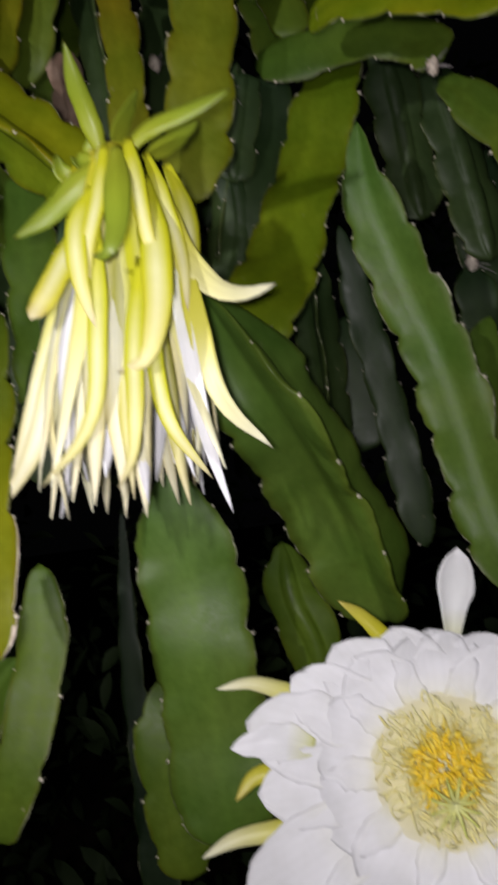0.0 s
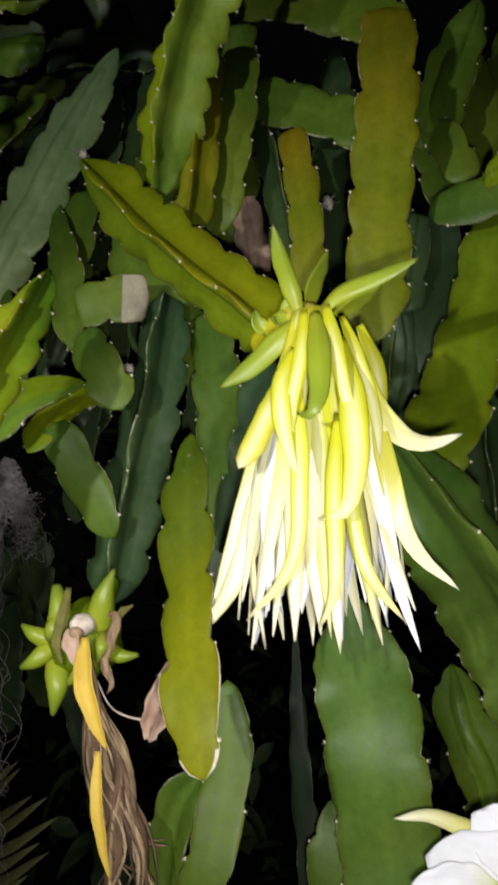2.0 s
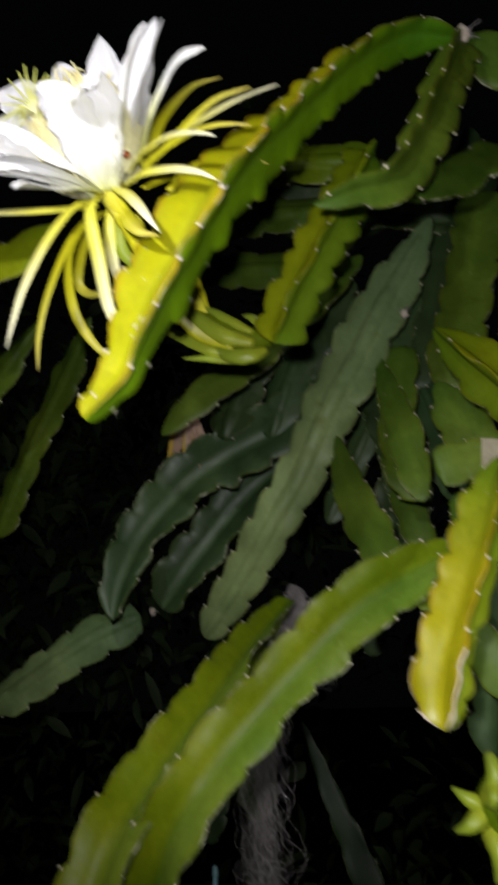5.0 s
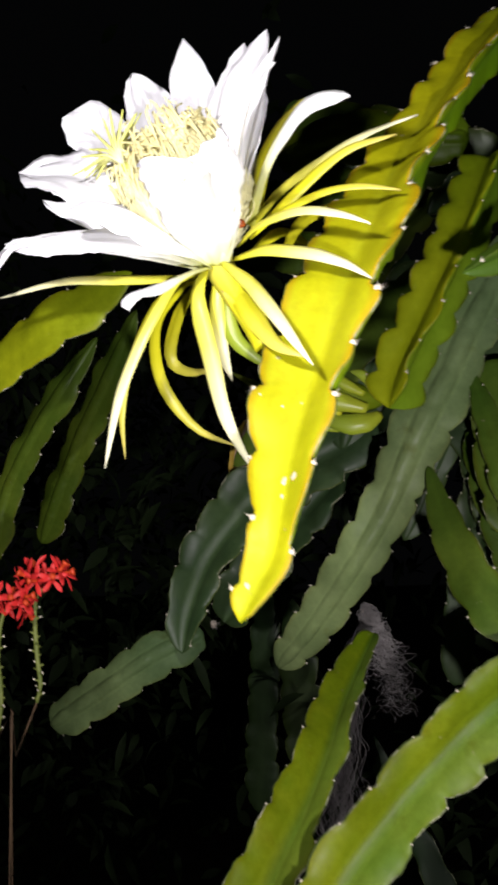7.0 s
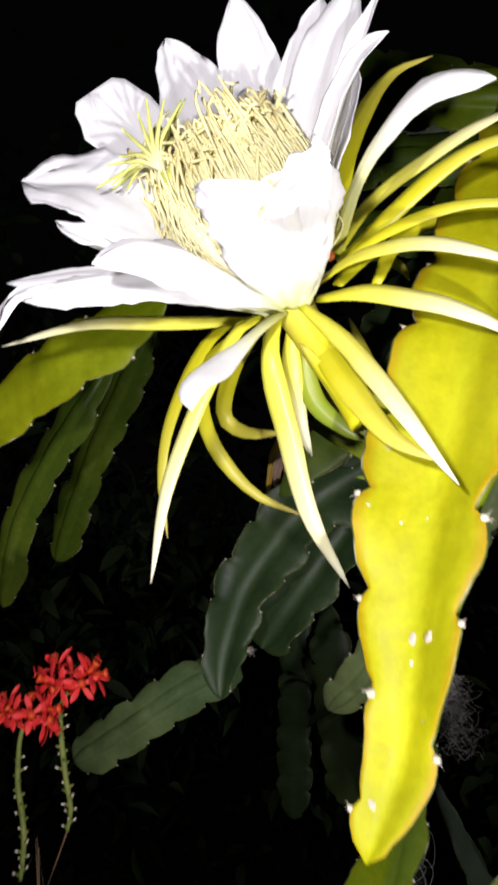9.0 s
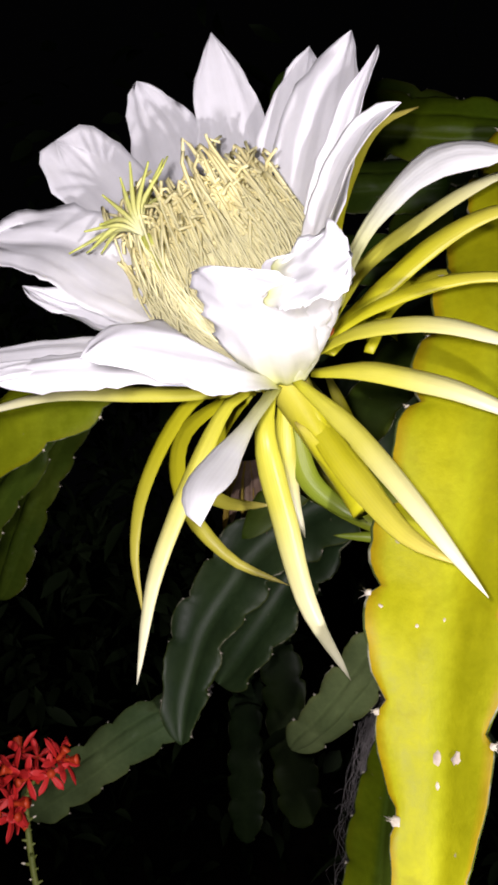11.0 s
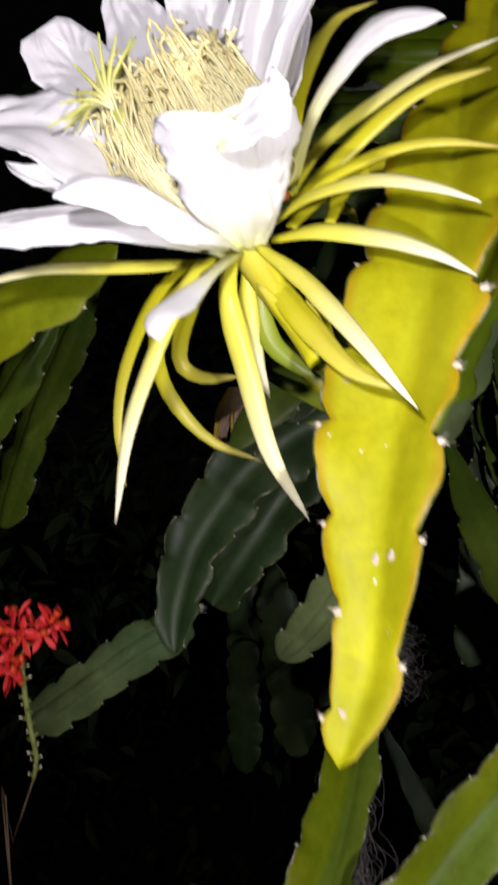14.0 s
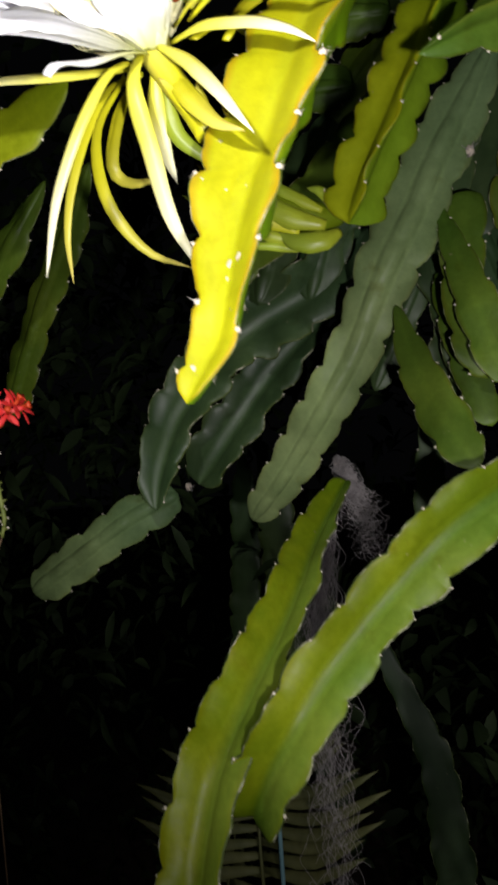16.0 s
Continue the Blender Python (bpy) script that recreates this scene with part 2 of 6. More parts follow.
def part(name, me, parent, label=""):
    ob = new(name, me)
    ob.parent = parent
    if label:
        ob["label"] = label
    return ob


def thing(name, at, label, category, group="", kind=""):
    ob = new(name)
    ob.location = at
    ob.empty_display_size = 0.02
    return tagged(ob, label, category, group, kind)


def spline(points, n):
    """Points along a smooth curve through the given ones, evenly spaced."""
    p = [Vector(q) for q in points]
    p = [2 * p[0] - p[1], *p, 2 * p[-1] - p[-2]]
    fine = []
    for a, b, c, d in zip(p, p[1:], p[2:], p[3:]):
        for k in range(24):
            u = k / 24
            fine.append(0.5 * (2 * b + (c - a) * u + (2 * a - 5 * b + 4 * c - d) * u * u + (3 * b - a - 3 * c + d) * u**3))
    fine.append(p[-2])
    run = [0.0]
    for a, b in zip(fine, fine[1:]):
        run.append(run[-1] + (b - a).length)
    out, k = [], 0
    for i in range(n):
        want = run[-1] * i / (n - 1)
        while k < len(run) - 2 and run[k + 1] < want:
            k += 1
        u = (want - run[k]) / max(run[k + 1] - run[k], 1e-9)
        out.append(fine[k].lerp(fine[k + 1], min(max(u, 0), 1)))
    return out, run[-1]


def tangents(c):
    return [(c[min(i + 1, len(c) - 1)] - c[max(i - 1, 0)]).normalized() for i in range(len(c))]


def areole_mesh():
    """A felted cushion with a few short spines."""
    rnd = random.Random(5)
    verts, faces = [], []
    for j in range(3):
        z, r = (-0.0008, 0.0007, 0.0013)[j], (0.0017, 0.0014, 0.0004)[j]
        verts += [(r * math.cos(a * math.tau / 6), r * math.sin(a * math.tau / 6), z) for a in range(6)]
    for j in range(2):
        faces += [(6 * j + a, 6 * j + (a + 1) % 6, 6 * j + 6 + (a + 1) % 6, 6 * j + 6 + a) for a in range(6)]
    for _ in range(4):
        d = Vector((rnd.uniform(-1, 1), rnd.uniform(-1, 1), 1.1)).normalized()
        s, k = d.orthogonal().normalized(), len(verts)
        o = d.cross(s)
        verts += [tuple(v * 0.0003) for v in (s, (-s + o) * 0.8, (-s - o) * 0.8)] + [tuple(d * rnd.uniform(0.0025, 0.0045))]
        faces += [(k, k + 1, k + 3), (k + 1, k + 2, k + 3), (k + 2, k, k + 3)]
    return mesh_of("areole", verts, faces, [AREOLE])


AREOLE_MESH = areole_mesh()
# which faces of each wing have the second tint, own hue plus painted shade: (valley before it, its first side, its
# second side)
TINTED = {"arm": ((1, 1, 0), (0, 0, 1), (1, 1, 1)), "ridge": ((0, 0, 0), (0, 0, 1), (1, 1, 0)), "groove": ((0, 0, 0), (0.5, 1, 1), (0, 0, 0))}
SIDE = [(0.40, 0.140), (0.62, 0.098), (0.82, 0.070), (0.978, 0.032), (1.0, 0.013)]
WINGS = {
    "flat": ((-84, 84, 180), (1.0, 1.0, 0.75)),
    "groove": ((-54, 54, 180), (1.0, 1.0, 0.8)),
    "ridge": ((0, 112, -112), (0.8, 1.0, 1.0)),
    "rib": ((0, 98, -98), (0.28, 1.0, 1.0)),
    "arm": ((-90, 31, 172), (1.0, 1.0, 1.1)),
    "open": ((-90, 32, 148), (1.0, 1.0, 0.85)),
}
cactus = thing("climbing_cactus", (-0.30, 0.80, 0.0), "old climbing cactus with a dense mass of hanging three-winged green stems", "cactus")
made_stems = 0


def cactus_stem(points, r, style, spin, colour, label, pitch=0.044, depth=0.22, base=0.18, tip=0.15, areoles=True, dead_end=0.0, taper=1.0, swell=None, twist=None, felt=1.0, pale_end=0.0):
    """A three-winged stem along the points. style and spin: how its wings stand to -y.
    pitch: metres between two areoles of a margin, with a notch of that depth at each."""
    global made_stems
    made_stems += 1
    rnd = random.Random(made_stems * 7 + 1)
    _, length = spline(points, 8)
    n = int(min(max(length / 0.0042, 24), 190))
    c, _ = spline(points, n)
    tan = tangents(c)
    stops = np.cumsum([0.0] + [(Vector(b) - Vector(a)).length for a, b in zip(points, points[1:])])
    stops = stops / stops[-1]
    origin = cactus.location
    fronts = []
    for t in tan:
        f = Vector((0, -1, 0)) - t * t.dot(Vector((0, -1, 0)))
        fronts.append(f.normalized())
    mid = fronts[n // 2].cross(tan[n // 2])
    sign = 1 if (mid.x + 0.2 * mid.z) >= 0 else -1
    angles, sizes = WINGS[style]
    order = sorted(range(3), key=lambda k: angles[k])
    angles, sizes = [angles[k] for k in order], [sizes[k] for k in order]
    valleys = [(angles[0] + angles[2] - 360) / 2, (angles[0] + angles[1]) / 2, (angles[1] + angles[2]) / 2]
    hollow = [0.20] * 3
    if style == "groove":
        hollow = [0.2, 0.03, 0.2]
    if style == "rib":
        valleys, hollow = [valleys[0], -75, 75], [0.20, 0.36, 0.36]
    shift = [rnd.random() for _ in range(3)]
    grow = [rnd.uniform(0.94, 1.06) * q for q in sizes]
    turn_rate = rnd.uniform(-14, 14)
    verts, wing_attr, along, lee = [], [], [], []
    knots = [[] for _ in range(3)]
    last = [0, 0, 0]
    for i in range(n):
        s = i / (n - 1)
        env = base + (1 - base) * math.sin(min(s / 0.28, 1) * math.pi / 2)
        env *= 1 + (taper - 1) * max(0.0, (s - 0.4) / 0.6)
        if swell:
            env = float(np.interp(s, stops, swell))
        env *= 1 + 0.06 * noise.noise(Vector((s * length * 14, made_stems * 1.7, 0)))
        if s < 0.05:
            env *= max(1 - (1 - s / 0.05) ** 2, 0.0) ** 0.5 * 0.94 + 0.06
        if s > 1 - tip:
            env *= max(1 - ((s - 1 + tip) / tip) ** 2.0, 0.0) ** 0.6 * 0.96 + 0.04
        f, right = fronts[i], fronts[i].cross(tan[i]) * sign
        for k in range(3):
            roll = float(np.interp(s, stops, twist)) if twist else spin + turn_rate * (s - 0.5)
            th, tv = radians(angles[k] + roll), radians(valleys[k] + roll)
            e = f * math.cos(th) + right * math.sin(th)
            o = right * math.cos(th) - f * math.sin(th)
            ev = f * math.cos(tv) + right * math.sin(tv)
            run = s * length
            u = run / pitch + shift[k] + 0.22 * noise.noise(Vector((run * 16, k * 3.1, made_stems)))
            q0 = u - math.floor(u)
            lobe = math.sin(math.pi * q0**0.75) ** 0.5 - 0.35 * q0
            wob = noise.noise(Vector((u * 0.4, k * 9.1, made_stems * 3.3)))
            big = r * env * grow[k]
            sway = 0.09 * math.sin(math.pi * u) + 0.03 * math.sin(math.tau * u) + 0.16 * noise.noise(Vector((u * 0.6, 40 + k, made_stems)))
            row, vals = [c[i] + ev * (hollow[k] * r * env)], [0.0]
            rim = depth * (lobe - 1) + 0.15 * wob + 0.05 * noise.noise(Vector((run * 130, k * 5.3, made_stems)))
            for m, side in ((-1, SIDE), (1, SIDE[::-1])):
                for q, w in side:
                    row.append(c[i] + e * (big * (q + rim * q**4)) + o * (m * w * r * env * (1.0 if sizes[k] > 0.5 else 2.0) * (1 + 0.3 * lobe * (q > 0.5) * (q < 0.9))) + o * (big * sway * q**3))
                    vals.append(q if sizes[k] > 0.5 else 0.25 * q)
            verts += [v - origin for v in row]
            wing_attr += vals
            along += [s] * len(row)
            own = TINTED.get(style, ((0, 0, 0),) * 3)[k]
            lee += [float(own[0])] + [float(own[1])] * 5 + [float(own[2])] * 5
            if math.floor(u) != last[k]:
                last[k] = math.floor(u)
                if 0.03 < s < 0.99 and sizes[k] > 0.5:
                    knots[k].append((c[i] + e * (big * (1 + rim)) + o * (big * sway) - origin, e))
    ring = 33
    rims = [(4, 5, 6)] * 3
    if style in ("ridge", "arm"):
        rims[1] = (5,) if style == "arm" or colour in ("grey", "dark") else ()
    faces, slots = [], []
    for i in range(n - 1):
        for j in range(ring):
            a, b = i * ring + j, i * ring + (j + 1) % ring
            faces.append((a, b, b + ring, a + ring))
            if i / n > 1 - pale_end and j % 11 in ((4, 5, 6) if i / n < 1 - 0.25 * pale_end else (3, 4, 5, 6, 7)):
                slots.append(3)
                continue
            slots.append(2 if (dead_end and i / n > 1 - dead_end) else 1 if j % 11 in rims[j // 11] and sizes[j // 11] > 0.5 else 0)
    for start, flip in ((0, True), ((n - 1) * ring, False)):
        verts.append(sum((verts[start + j] for j in range(ring)), Vector()) / ring)
        wing_attr.append(0.5)
        along.append(0.0)
        lee.append(0.0)
        for j in range(ring):
            a, b = start + j, start + (j + 1) % ring
            faces.append((b, a, len(verts) - 1) if flip else (a, b, len(verts) - 1))
            slots.append(2 if dead_end and not flip else 0)
    if sign > 0:
        faces = [tuple(reversed(q)) for q in faces]
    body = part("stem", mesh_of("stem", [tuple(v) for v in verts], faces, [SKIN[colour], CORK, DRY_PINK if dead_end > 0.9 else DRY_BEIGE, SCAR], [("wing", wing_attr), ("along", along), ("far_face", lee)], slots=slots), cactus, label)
    if areoles:
        for k in range(3):
            for at, e in knots[k]:
                a = part("areole", AREOLE_MESH, body)
                a.matrix_local = Matrix.Translation(at) @ e.to_track_quat("Z", "Y").to_matrix().to_4x4() @ Matrix.Rotation(rnd.uniform(0, 6.28), 4, "Z") @ Matrix.Scale(rnd.uniform(0.4, 0.9) * felt, 4)
    return body


def blade(points, width, facing, mat, shape="petal", cup=0.25, thick=0.0007, ripple=0.06, seed=0, nu=18, nv=8, crease=0.06, jag=0.0):
    """A petal or sepal: a thin closed sheet along the points, its inner side turned to facing, cupped towards it."""
    rnd = random.Random(seed * 13 + 5)
    c, length = spline(points, nu)
    tan = tangents(c)
    fx = Vector(facing).normalized()
    off = rnd.uniform(0, 50)
    verts, along, across = [], [], []
    for layer in (0, 1):
        for i in range(nu):
            s = i / (nu - 1)
            side = tan[i].cross(fx)
            side = side.normalized() if side.length > 1e-4 else Vector((1, 0, 0))
            up = side.cross(tan[i])
            if shape == "petal":
                w = (0.34 + 0.66 * math.sin(min(s / 0.62, 1) * math.pi / 2) ** 1.4) * (1 if s < 0.62 else max(1 - ((s - 0.62) / 0.38) ** 2.2, 0) ** 0.7) + 0.012
            elif shape == "round":
                w = (0.5 + 0.5 * min(s / 0.4, 1) ** 0.8) * (1 if s < 0.75 else max(1 - ((s - 0.75) / 0.25) ** 2.4, 0) ** 0.5) + 0.012
            elif shape == "spoon":
                w = (0.36 + 0.64 * max(0, min((s - 0.35) / 0.35, 1)) ** 1.5) * (1 if s < 0.75 else max(1 - ((s - 0.75) / 0.25) ** 2, 0) ** 0.6) + 0.02
            else:
                w = (0.42 + 0.58 * min(s / 0.28, 1)) * (1 if s < 0.45 else max(1 - ((s - 0.45) / 0.55) ** 1.7, 0) ** 0.8) + 0.02
            for j in range(nv + 1):
                v = 2 * j / nv - 1
                edge = 1 + ripple * (0.9 + 1.6 * s) * noise.noise(Vector((s * 7 + off, (2.0 if v > 0 else -2.0), off)))
                lift = cup * (v * v - 0.35) + crease * noise.noise(Vector((v * 2.7 + off, s * 0.9, off))) + 0.5 * crease * noise.noise(Vector((v * 6.0 - off, s * 1.2, off))) + ripple * (noise.noise(Vector((s * 4, v * 2.4 + off, 3.0))) * 1.2 + 0.5 * abs(v) ** 3 * math.sin(s * 17 + off))
                th = thick * (1 - 0.75 * v * v) if layer else 0.0
                fray = jag * length * s**5 * (min(1.0, 1.4 * w) * (1.6 * noise.noise(Vector((v * 3.1 + off, off, 1.0))) + 0.7 * noise.noise(Vector((v * 9.0 + off, off, 4.0)))) + 0.2 * math.exp(-((v * w / 0.12) ** 2)))
                frill = 1 + jag * (0.6 + 1.8 * s) * noise.noise(Vector((s * 26 + off, 3.0 if v > 0 else -3.0, off))) * abs(v)
                verts.append(c[i] + tan[i] * fray + side * (v * w * width * 0.5 * edge * frill) + up * ((lift + 3.0 * jag * s * abs(v) ** 4 * noise.noise(Vector((s * 11 + off, v, 9.0)))) * w * width * 0.5 - th))
                along.append(s)
                across.append(v * w)
    row, lay = nv + 1, nu * (nv + 1)
    faces = []
    for i in range(nu - 1):
        for j in range(nv):
            a = i * row + j
            faces += [(a, a + 1, a + row + 1, a + row), (lay + a, lay + a + row, lay + a + row + 1, lay + a + 1)]
        for j in (0, nv):
            a = i * row + j
            q = (a, a + row, lay + a + row, lay + a)
            faces.append(q if j == 0 else tuple(reversed(q)))
    for i in (0, nu - 1):
        for j in range(nv):
            a = i * row + j
            q = (a, lay + a, lay + a + 1, a + 1)
            faces.append(q if i == 0 else tuple(reversed(q)))
    return verts, faces, along, across


def blade_part(name, parent, points, width, facing, mat, label="", **kw):
    verts, faces, along, across = blade(points, width, facing, mat, **kw)
    o = parent.location if parent.parent is None else Vector()
    return part(name, mesh_of(name, [tuple(v - o) for v in verts], faces, [mat], [("along", along), ("across", across)]), parent, label)


def tube(points, radii, sides=10, close=True):
    """A round tube along the points; radii at its ends and between."""
    n = max(8, len(points) * 5)
    c, _ = spline(points, n)
    tan = tangents(c)
    ref = Vector((0.3, -0.9, 0.2))
    verts, faces, along = [], [], []
    for i in range(n):
        s = i / (n - 1) * (len(radii) - 1)
        k = min(int(s), len(radii) - 2)
        rr = radii[k] + (radii[k + 1] - radii[k]) * (s - k)
        a = tan[i].cross(ref).normalized()
        b = tan[i].cross(a)
        verts += [c[i] + (a * math.cos(q * math.tau / sides) + b * math.sin(q * math.tau / sides)) * rr for q in range(sides)]
        along += [i / (n - 1)] * sides
    for i in range(n - 1):
        faces += [(i * sides + q, i * sides + (q + 1) % sides, (i + 1) * sides + (q + 1) % sides, (i + 1) * sides + q) for q in range(sides)]
    if close:
        faces += [tuple(range(sides - 1, -1, -1)), tuple(range((n - 1) * sides, n * sides))]
    return verts, faces, along


def tube_part(name, parent, points, radii, mat, label="", sides=10):
    verts, faces, along = tube(points, radii, sides)
    o = parent.location if parent.parent is None else Vector()
    return part(name, mesh_of(name, [tuple(v - o) for v in verts], faces, [mat], [("along", along), ("across", [0.0] * len(along))]), parent, label)


def many_tubes(name, parent, lines, mat, sides=4, label="", kind=""):
    """Many thin threads in one mesh: (points, radii) each."""
    verts, faces, along = [], [], []
    for pts, radii in lines:
        v, f, a = tube(pts, radii, sides)
        k = len(verts)
        verts += v
        faces += [tuple(i + k for i in q) for q in f]
        along += a
    o = parent.location if parent else Vector()
    ob = part(name, mesh_of(name, [tuple(Vector(v) - o) for v in verts], faces, [mat], [("along", along), ("across", [0.0] * len(along))]), parent, label)
    if kind:
        ob["kind"] = kind
    return ob


# ---- the ground and the dark garden behind ----
def ground_sheet():
    n, size = 60, 60.0
    verts, faces = [], []
    for i in range(n + 1):
        for j in range(n + 1):
            u, v = 2 * i / n - 1, 2 * j / n - 1
            x, y = size * u * abs(u), size * v * abs(v) + 1.0
            verts.append((x, y, 0.06 * noise.noise(Vector((x * 0.8, y * 0.8, 0))) + 0.02 * noise.noise(Vector((x * 5, y * 5, 2)))))
    for i in range(n):
        for j in range(n):
            a = i * (n + 1) + j
            faces.append((a, a + n + 1, a + n + 2, a + 1))
    return tagged(new("ground", mesh_of("ground", verts, faces, [SOIL])), "dark bare garden soil at night", "ground", kind="structure")


ground_sheet()


def leaf_shape(length, width, bend):
    rows = [(0.0, 0.04), (0.25, 0.8), (0.5, 1.0), (0.75, 0.7), (1.0, 0.02)]
    verts, faces = [], []
    for s, w in rows:
        z = -bend * s * s * length
        verts += [(-w * width / 2, s * length, z + 0.12 * width * w), (0, s * length, z), (w * width / 2, s * length, z + 0.12 * width * w)]
    for i in range(len(rows) - 1):
        for j in range(2):
            a = 3 * i + j
            faces.append((a, a + 1, a + 4, a + 3))
    return verts, faces


def hedge(name, label, boxes, count, size, seed):
    """Many small leaves in uneven clumps."""
    rnd = random.Random(seed)
    clumps = []
    for x0, x1, y0, y1, z0, z1, k in boxes:
        clumps += [(Vector((rnd.uniform(x0, x1), rnd.uniform(y0, y1), rnd.uniform(z0, z1))), rnd.uniform(0.08, 0.26)) for _ in range(k)]
    verts, faces = [], []
    for _ in range(count):
        c, r = rnd.choice(clumps)
        at = c + Vector((rnd.gauss(0, r), rnd.gauss(0, r * 0.6), rnd.gauss(0, r)))
        if at.z < 0.05 or at.y < 1.12:
            continue
        v, f = leaf_shape(size * rnd.uniform(0.6, 1.5), size * rnd.uniform(0.3, 0.55), rnd.uniform(0.1, 0.6))
        m = Matrix.Translation(at) @ Euler((rnd.uniform(-1.2, 0.5), rnd.uniform(-0.8, 0.8), rnd.uniform(0, 6.28))).to_matrix().to_4x4()
        k = len(verts)
        verts += [tuple(m @ Vector(p)) for p in v]
        faces += [tuple(i + k for i in q) for q in f]
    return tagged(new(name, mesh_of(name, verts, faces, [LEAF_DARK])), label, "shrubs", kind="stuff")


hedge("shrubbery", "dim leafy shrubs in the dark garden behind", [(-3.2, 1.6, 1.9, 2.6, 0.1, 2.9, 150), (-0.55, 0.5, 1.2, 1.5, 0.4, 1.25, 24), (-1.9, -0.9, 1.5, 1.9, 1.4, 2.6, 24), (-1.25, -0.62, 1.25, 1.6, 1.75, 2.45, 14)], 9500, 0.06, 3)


def pole(a, b, r):
    top = thing("thin_pole", a, "thin pale blue-green plastic garden stake", "stake")
    tube_part("shaft", top, [a, tuple((Vector(a) + Vector(b)) / 2), b], [r, r], PIPE, sides=12)
    tube_part("cap", top, [b, tuple(Vector(b) + Vector((0, 0, 0.006))), tuple(Vector(b) + Vector((0, 0, 0.012)))], [r * 1.3, r * 1.3, r * 0.9], PIPE, sides=12)
    return top


pole((-0.647, 0.960, 0.000), (-0.617, 0.940, 1.334), 0.0030)


def palm_frond(base, tip, droop, count, leaf, seed, label):
    """A feather frond: an arching rib with two rows of narrow leaflets, each its own piece."""
    rnd = random.Random(seed)
    a, b = Vector(base), Vector(tip)
    mid = (a + b) / 2 + Vector((0, 0, droop))
    foot = Vector((a.x, a.y + 0.12, 0.0))
    top = thing("palm_frond", foot, label, "palm frond", "palm fronds")
    rib = tube_part("rib", top, [tuple(foot), tuple(foot.lerp(a, 0.6)), tuple(a), tuple(mid), tuple(b)], [0.008, 0.006, 0.005, 0.004, 0.0015], PALM, sides=6)
    c, _ = spline([a, mid, b], count)
    tan = tangents(c)
    for i in range(2, count):
        for sgn in (-1, 1):
            side = tan[i].cross(Vector((0, 1, 0))).normalized() * sgn
            d = (side * 0.95 + tan[i] * 0.06 + Vector((0, -0.1, rnd.uniform(0.0, 0.15)))).normalized()
            length = leaf * (0.55 + 0.45 * math.sin(math.pi * i / count)) * rnd.uniform(0.85, 1.1)
            pts = [c[i], c[i] + d * length * 0.5 - Vector((0, 0, 0.012)), c[i] + d * length + Vector((0, 0, length * 0.1))]
            blade_part("leaflet", top, [tuple(p) for p in pts], 0.016, (0, -1, 0.6), PALM, shape="strap", cup=0.3, ripple=0.03, seed=i, nu=7, nv=2)
    return top


palm_frond((-0.775, 1.050, 0.876), (-0.715, 1.080, 1.20), 0.02, 13, 0.12, 4, "dim feathery palm frond low in the dark")

palm_frond((-0.651, 0.950, 1.107), (-0.658, 0.980, 1.279), 0.01, 11, 0.18, 14, "dim feathery palm frond low in the dark")
# ---- the open flower above the big yellow stem ----
def fine_stamens(name, parent, root, mouth, axis, spread, count, mat, seed, length=1.0, r=0.00035, fat=3.0, wild=1.0, hollow=0.12):
    """Hundreds of filaments from their root to the mouth, each ending in an anther."""
    rnd = random.Random(seed)
    root, mouth, ax = Vector(root), Vector(mouth), Vector(axis).normalized()
    s1 = ax.orthogonal().normalized()
    s2 = ax.cross(s1)
    lines = []
    for _ in range(count):
        a, q = rnd.uniform(0, math.tau), math.sqrt(rnd.uniform(hollow, 1.0))
        out = s1 * math.cos(a) + s2 * math.sin(a)
        foot = root + out * (0.006 + 0.012 * q) + ax * 0.008 * rnd.random()
        head = mouth + out * (spread * q) + ax * rnd.gauss(0.0, 0.010) * length
        head += Vector([rnd.gauss(0, 0.0036 * wild) for _ in range(3)])
        bow = (foot + head) / 2 + out * (0.35 * spread * q) + Vector([rnd.gauss(0, 0.0032 * wild) for _ in range(3)])
        curl = head - out * rnd.uniform(-0.002, 0.005) + ax * rnd.uniform(-0.003, 0.003) + Vector([rnd.gauss(0, 0.0046 * wild) for _ in range(3)])
        lines.append(([foot, bow, head, curl], [r, r, r, r, r * 1.1, r * fat, r * fat * 0.8]))
    return many_tubes(name, parent, lines, mat, 4, "dense ring of pale yellow stamens", "stuff")


def pistil(parent, root, bend, star, axis, lobes, lobe, seed, r=0.0022):
    rnd = random.Random(seed)
    style = tube_part("style", parent, [root, bend, star], [r, r, r * 0.9], STIGMA, "thick pale style")
    ax = Vector(axis).normalized()
    s1 = ax.orthogonal().normalized()
    s2 = ax.cross(s1)
    o = parent.location
    for k in range(lobes):
        a = math.tau * k / lobes + rnd.uniform(-0.1, 0.1)
        out = s1 * math.cos(a) + s2 * math.sin(a)
        p0 = Vector(star)
        p1 = p0 + (out * 0.55 + ax * 0.7) * lobe * 0.5
        p2 = p0 + (out * rnd.uniform(0.8, 1.1) + ax * rnd.uniform(0.3, 0.75)) * lobe
        v, f, al = tube([p0, p1, p2], [0.0009, 0.0011, 0.0004], 5)
        part("stigma_lobe", mesh_of("stigma_lobe", [tuple(q - o) for q in v], f, [STIGMA], [("along", al), ("across", [0.0] * len(al))]), style)
    return style


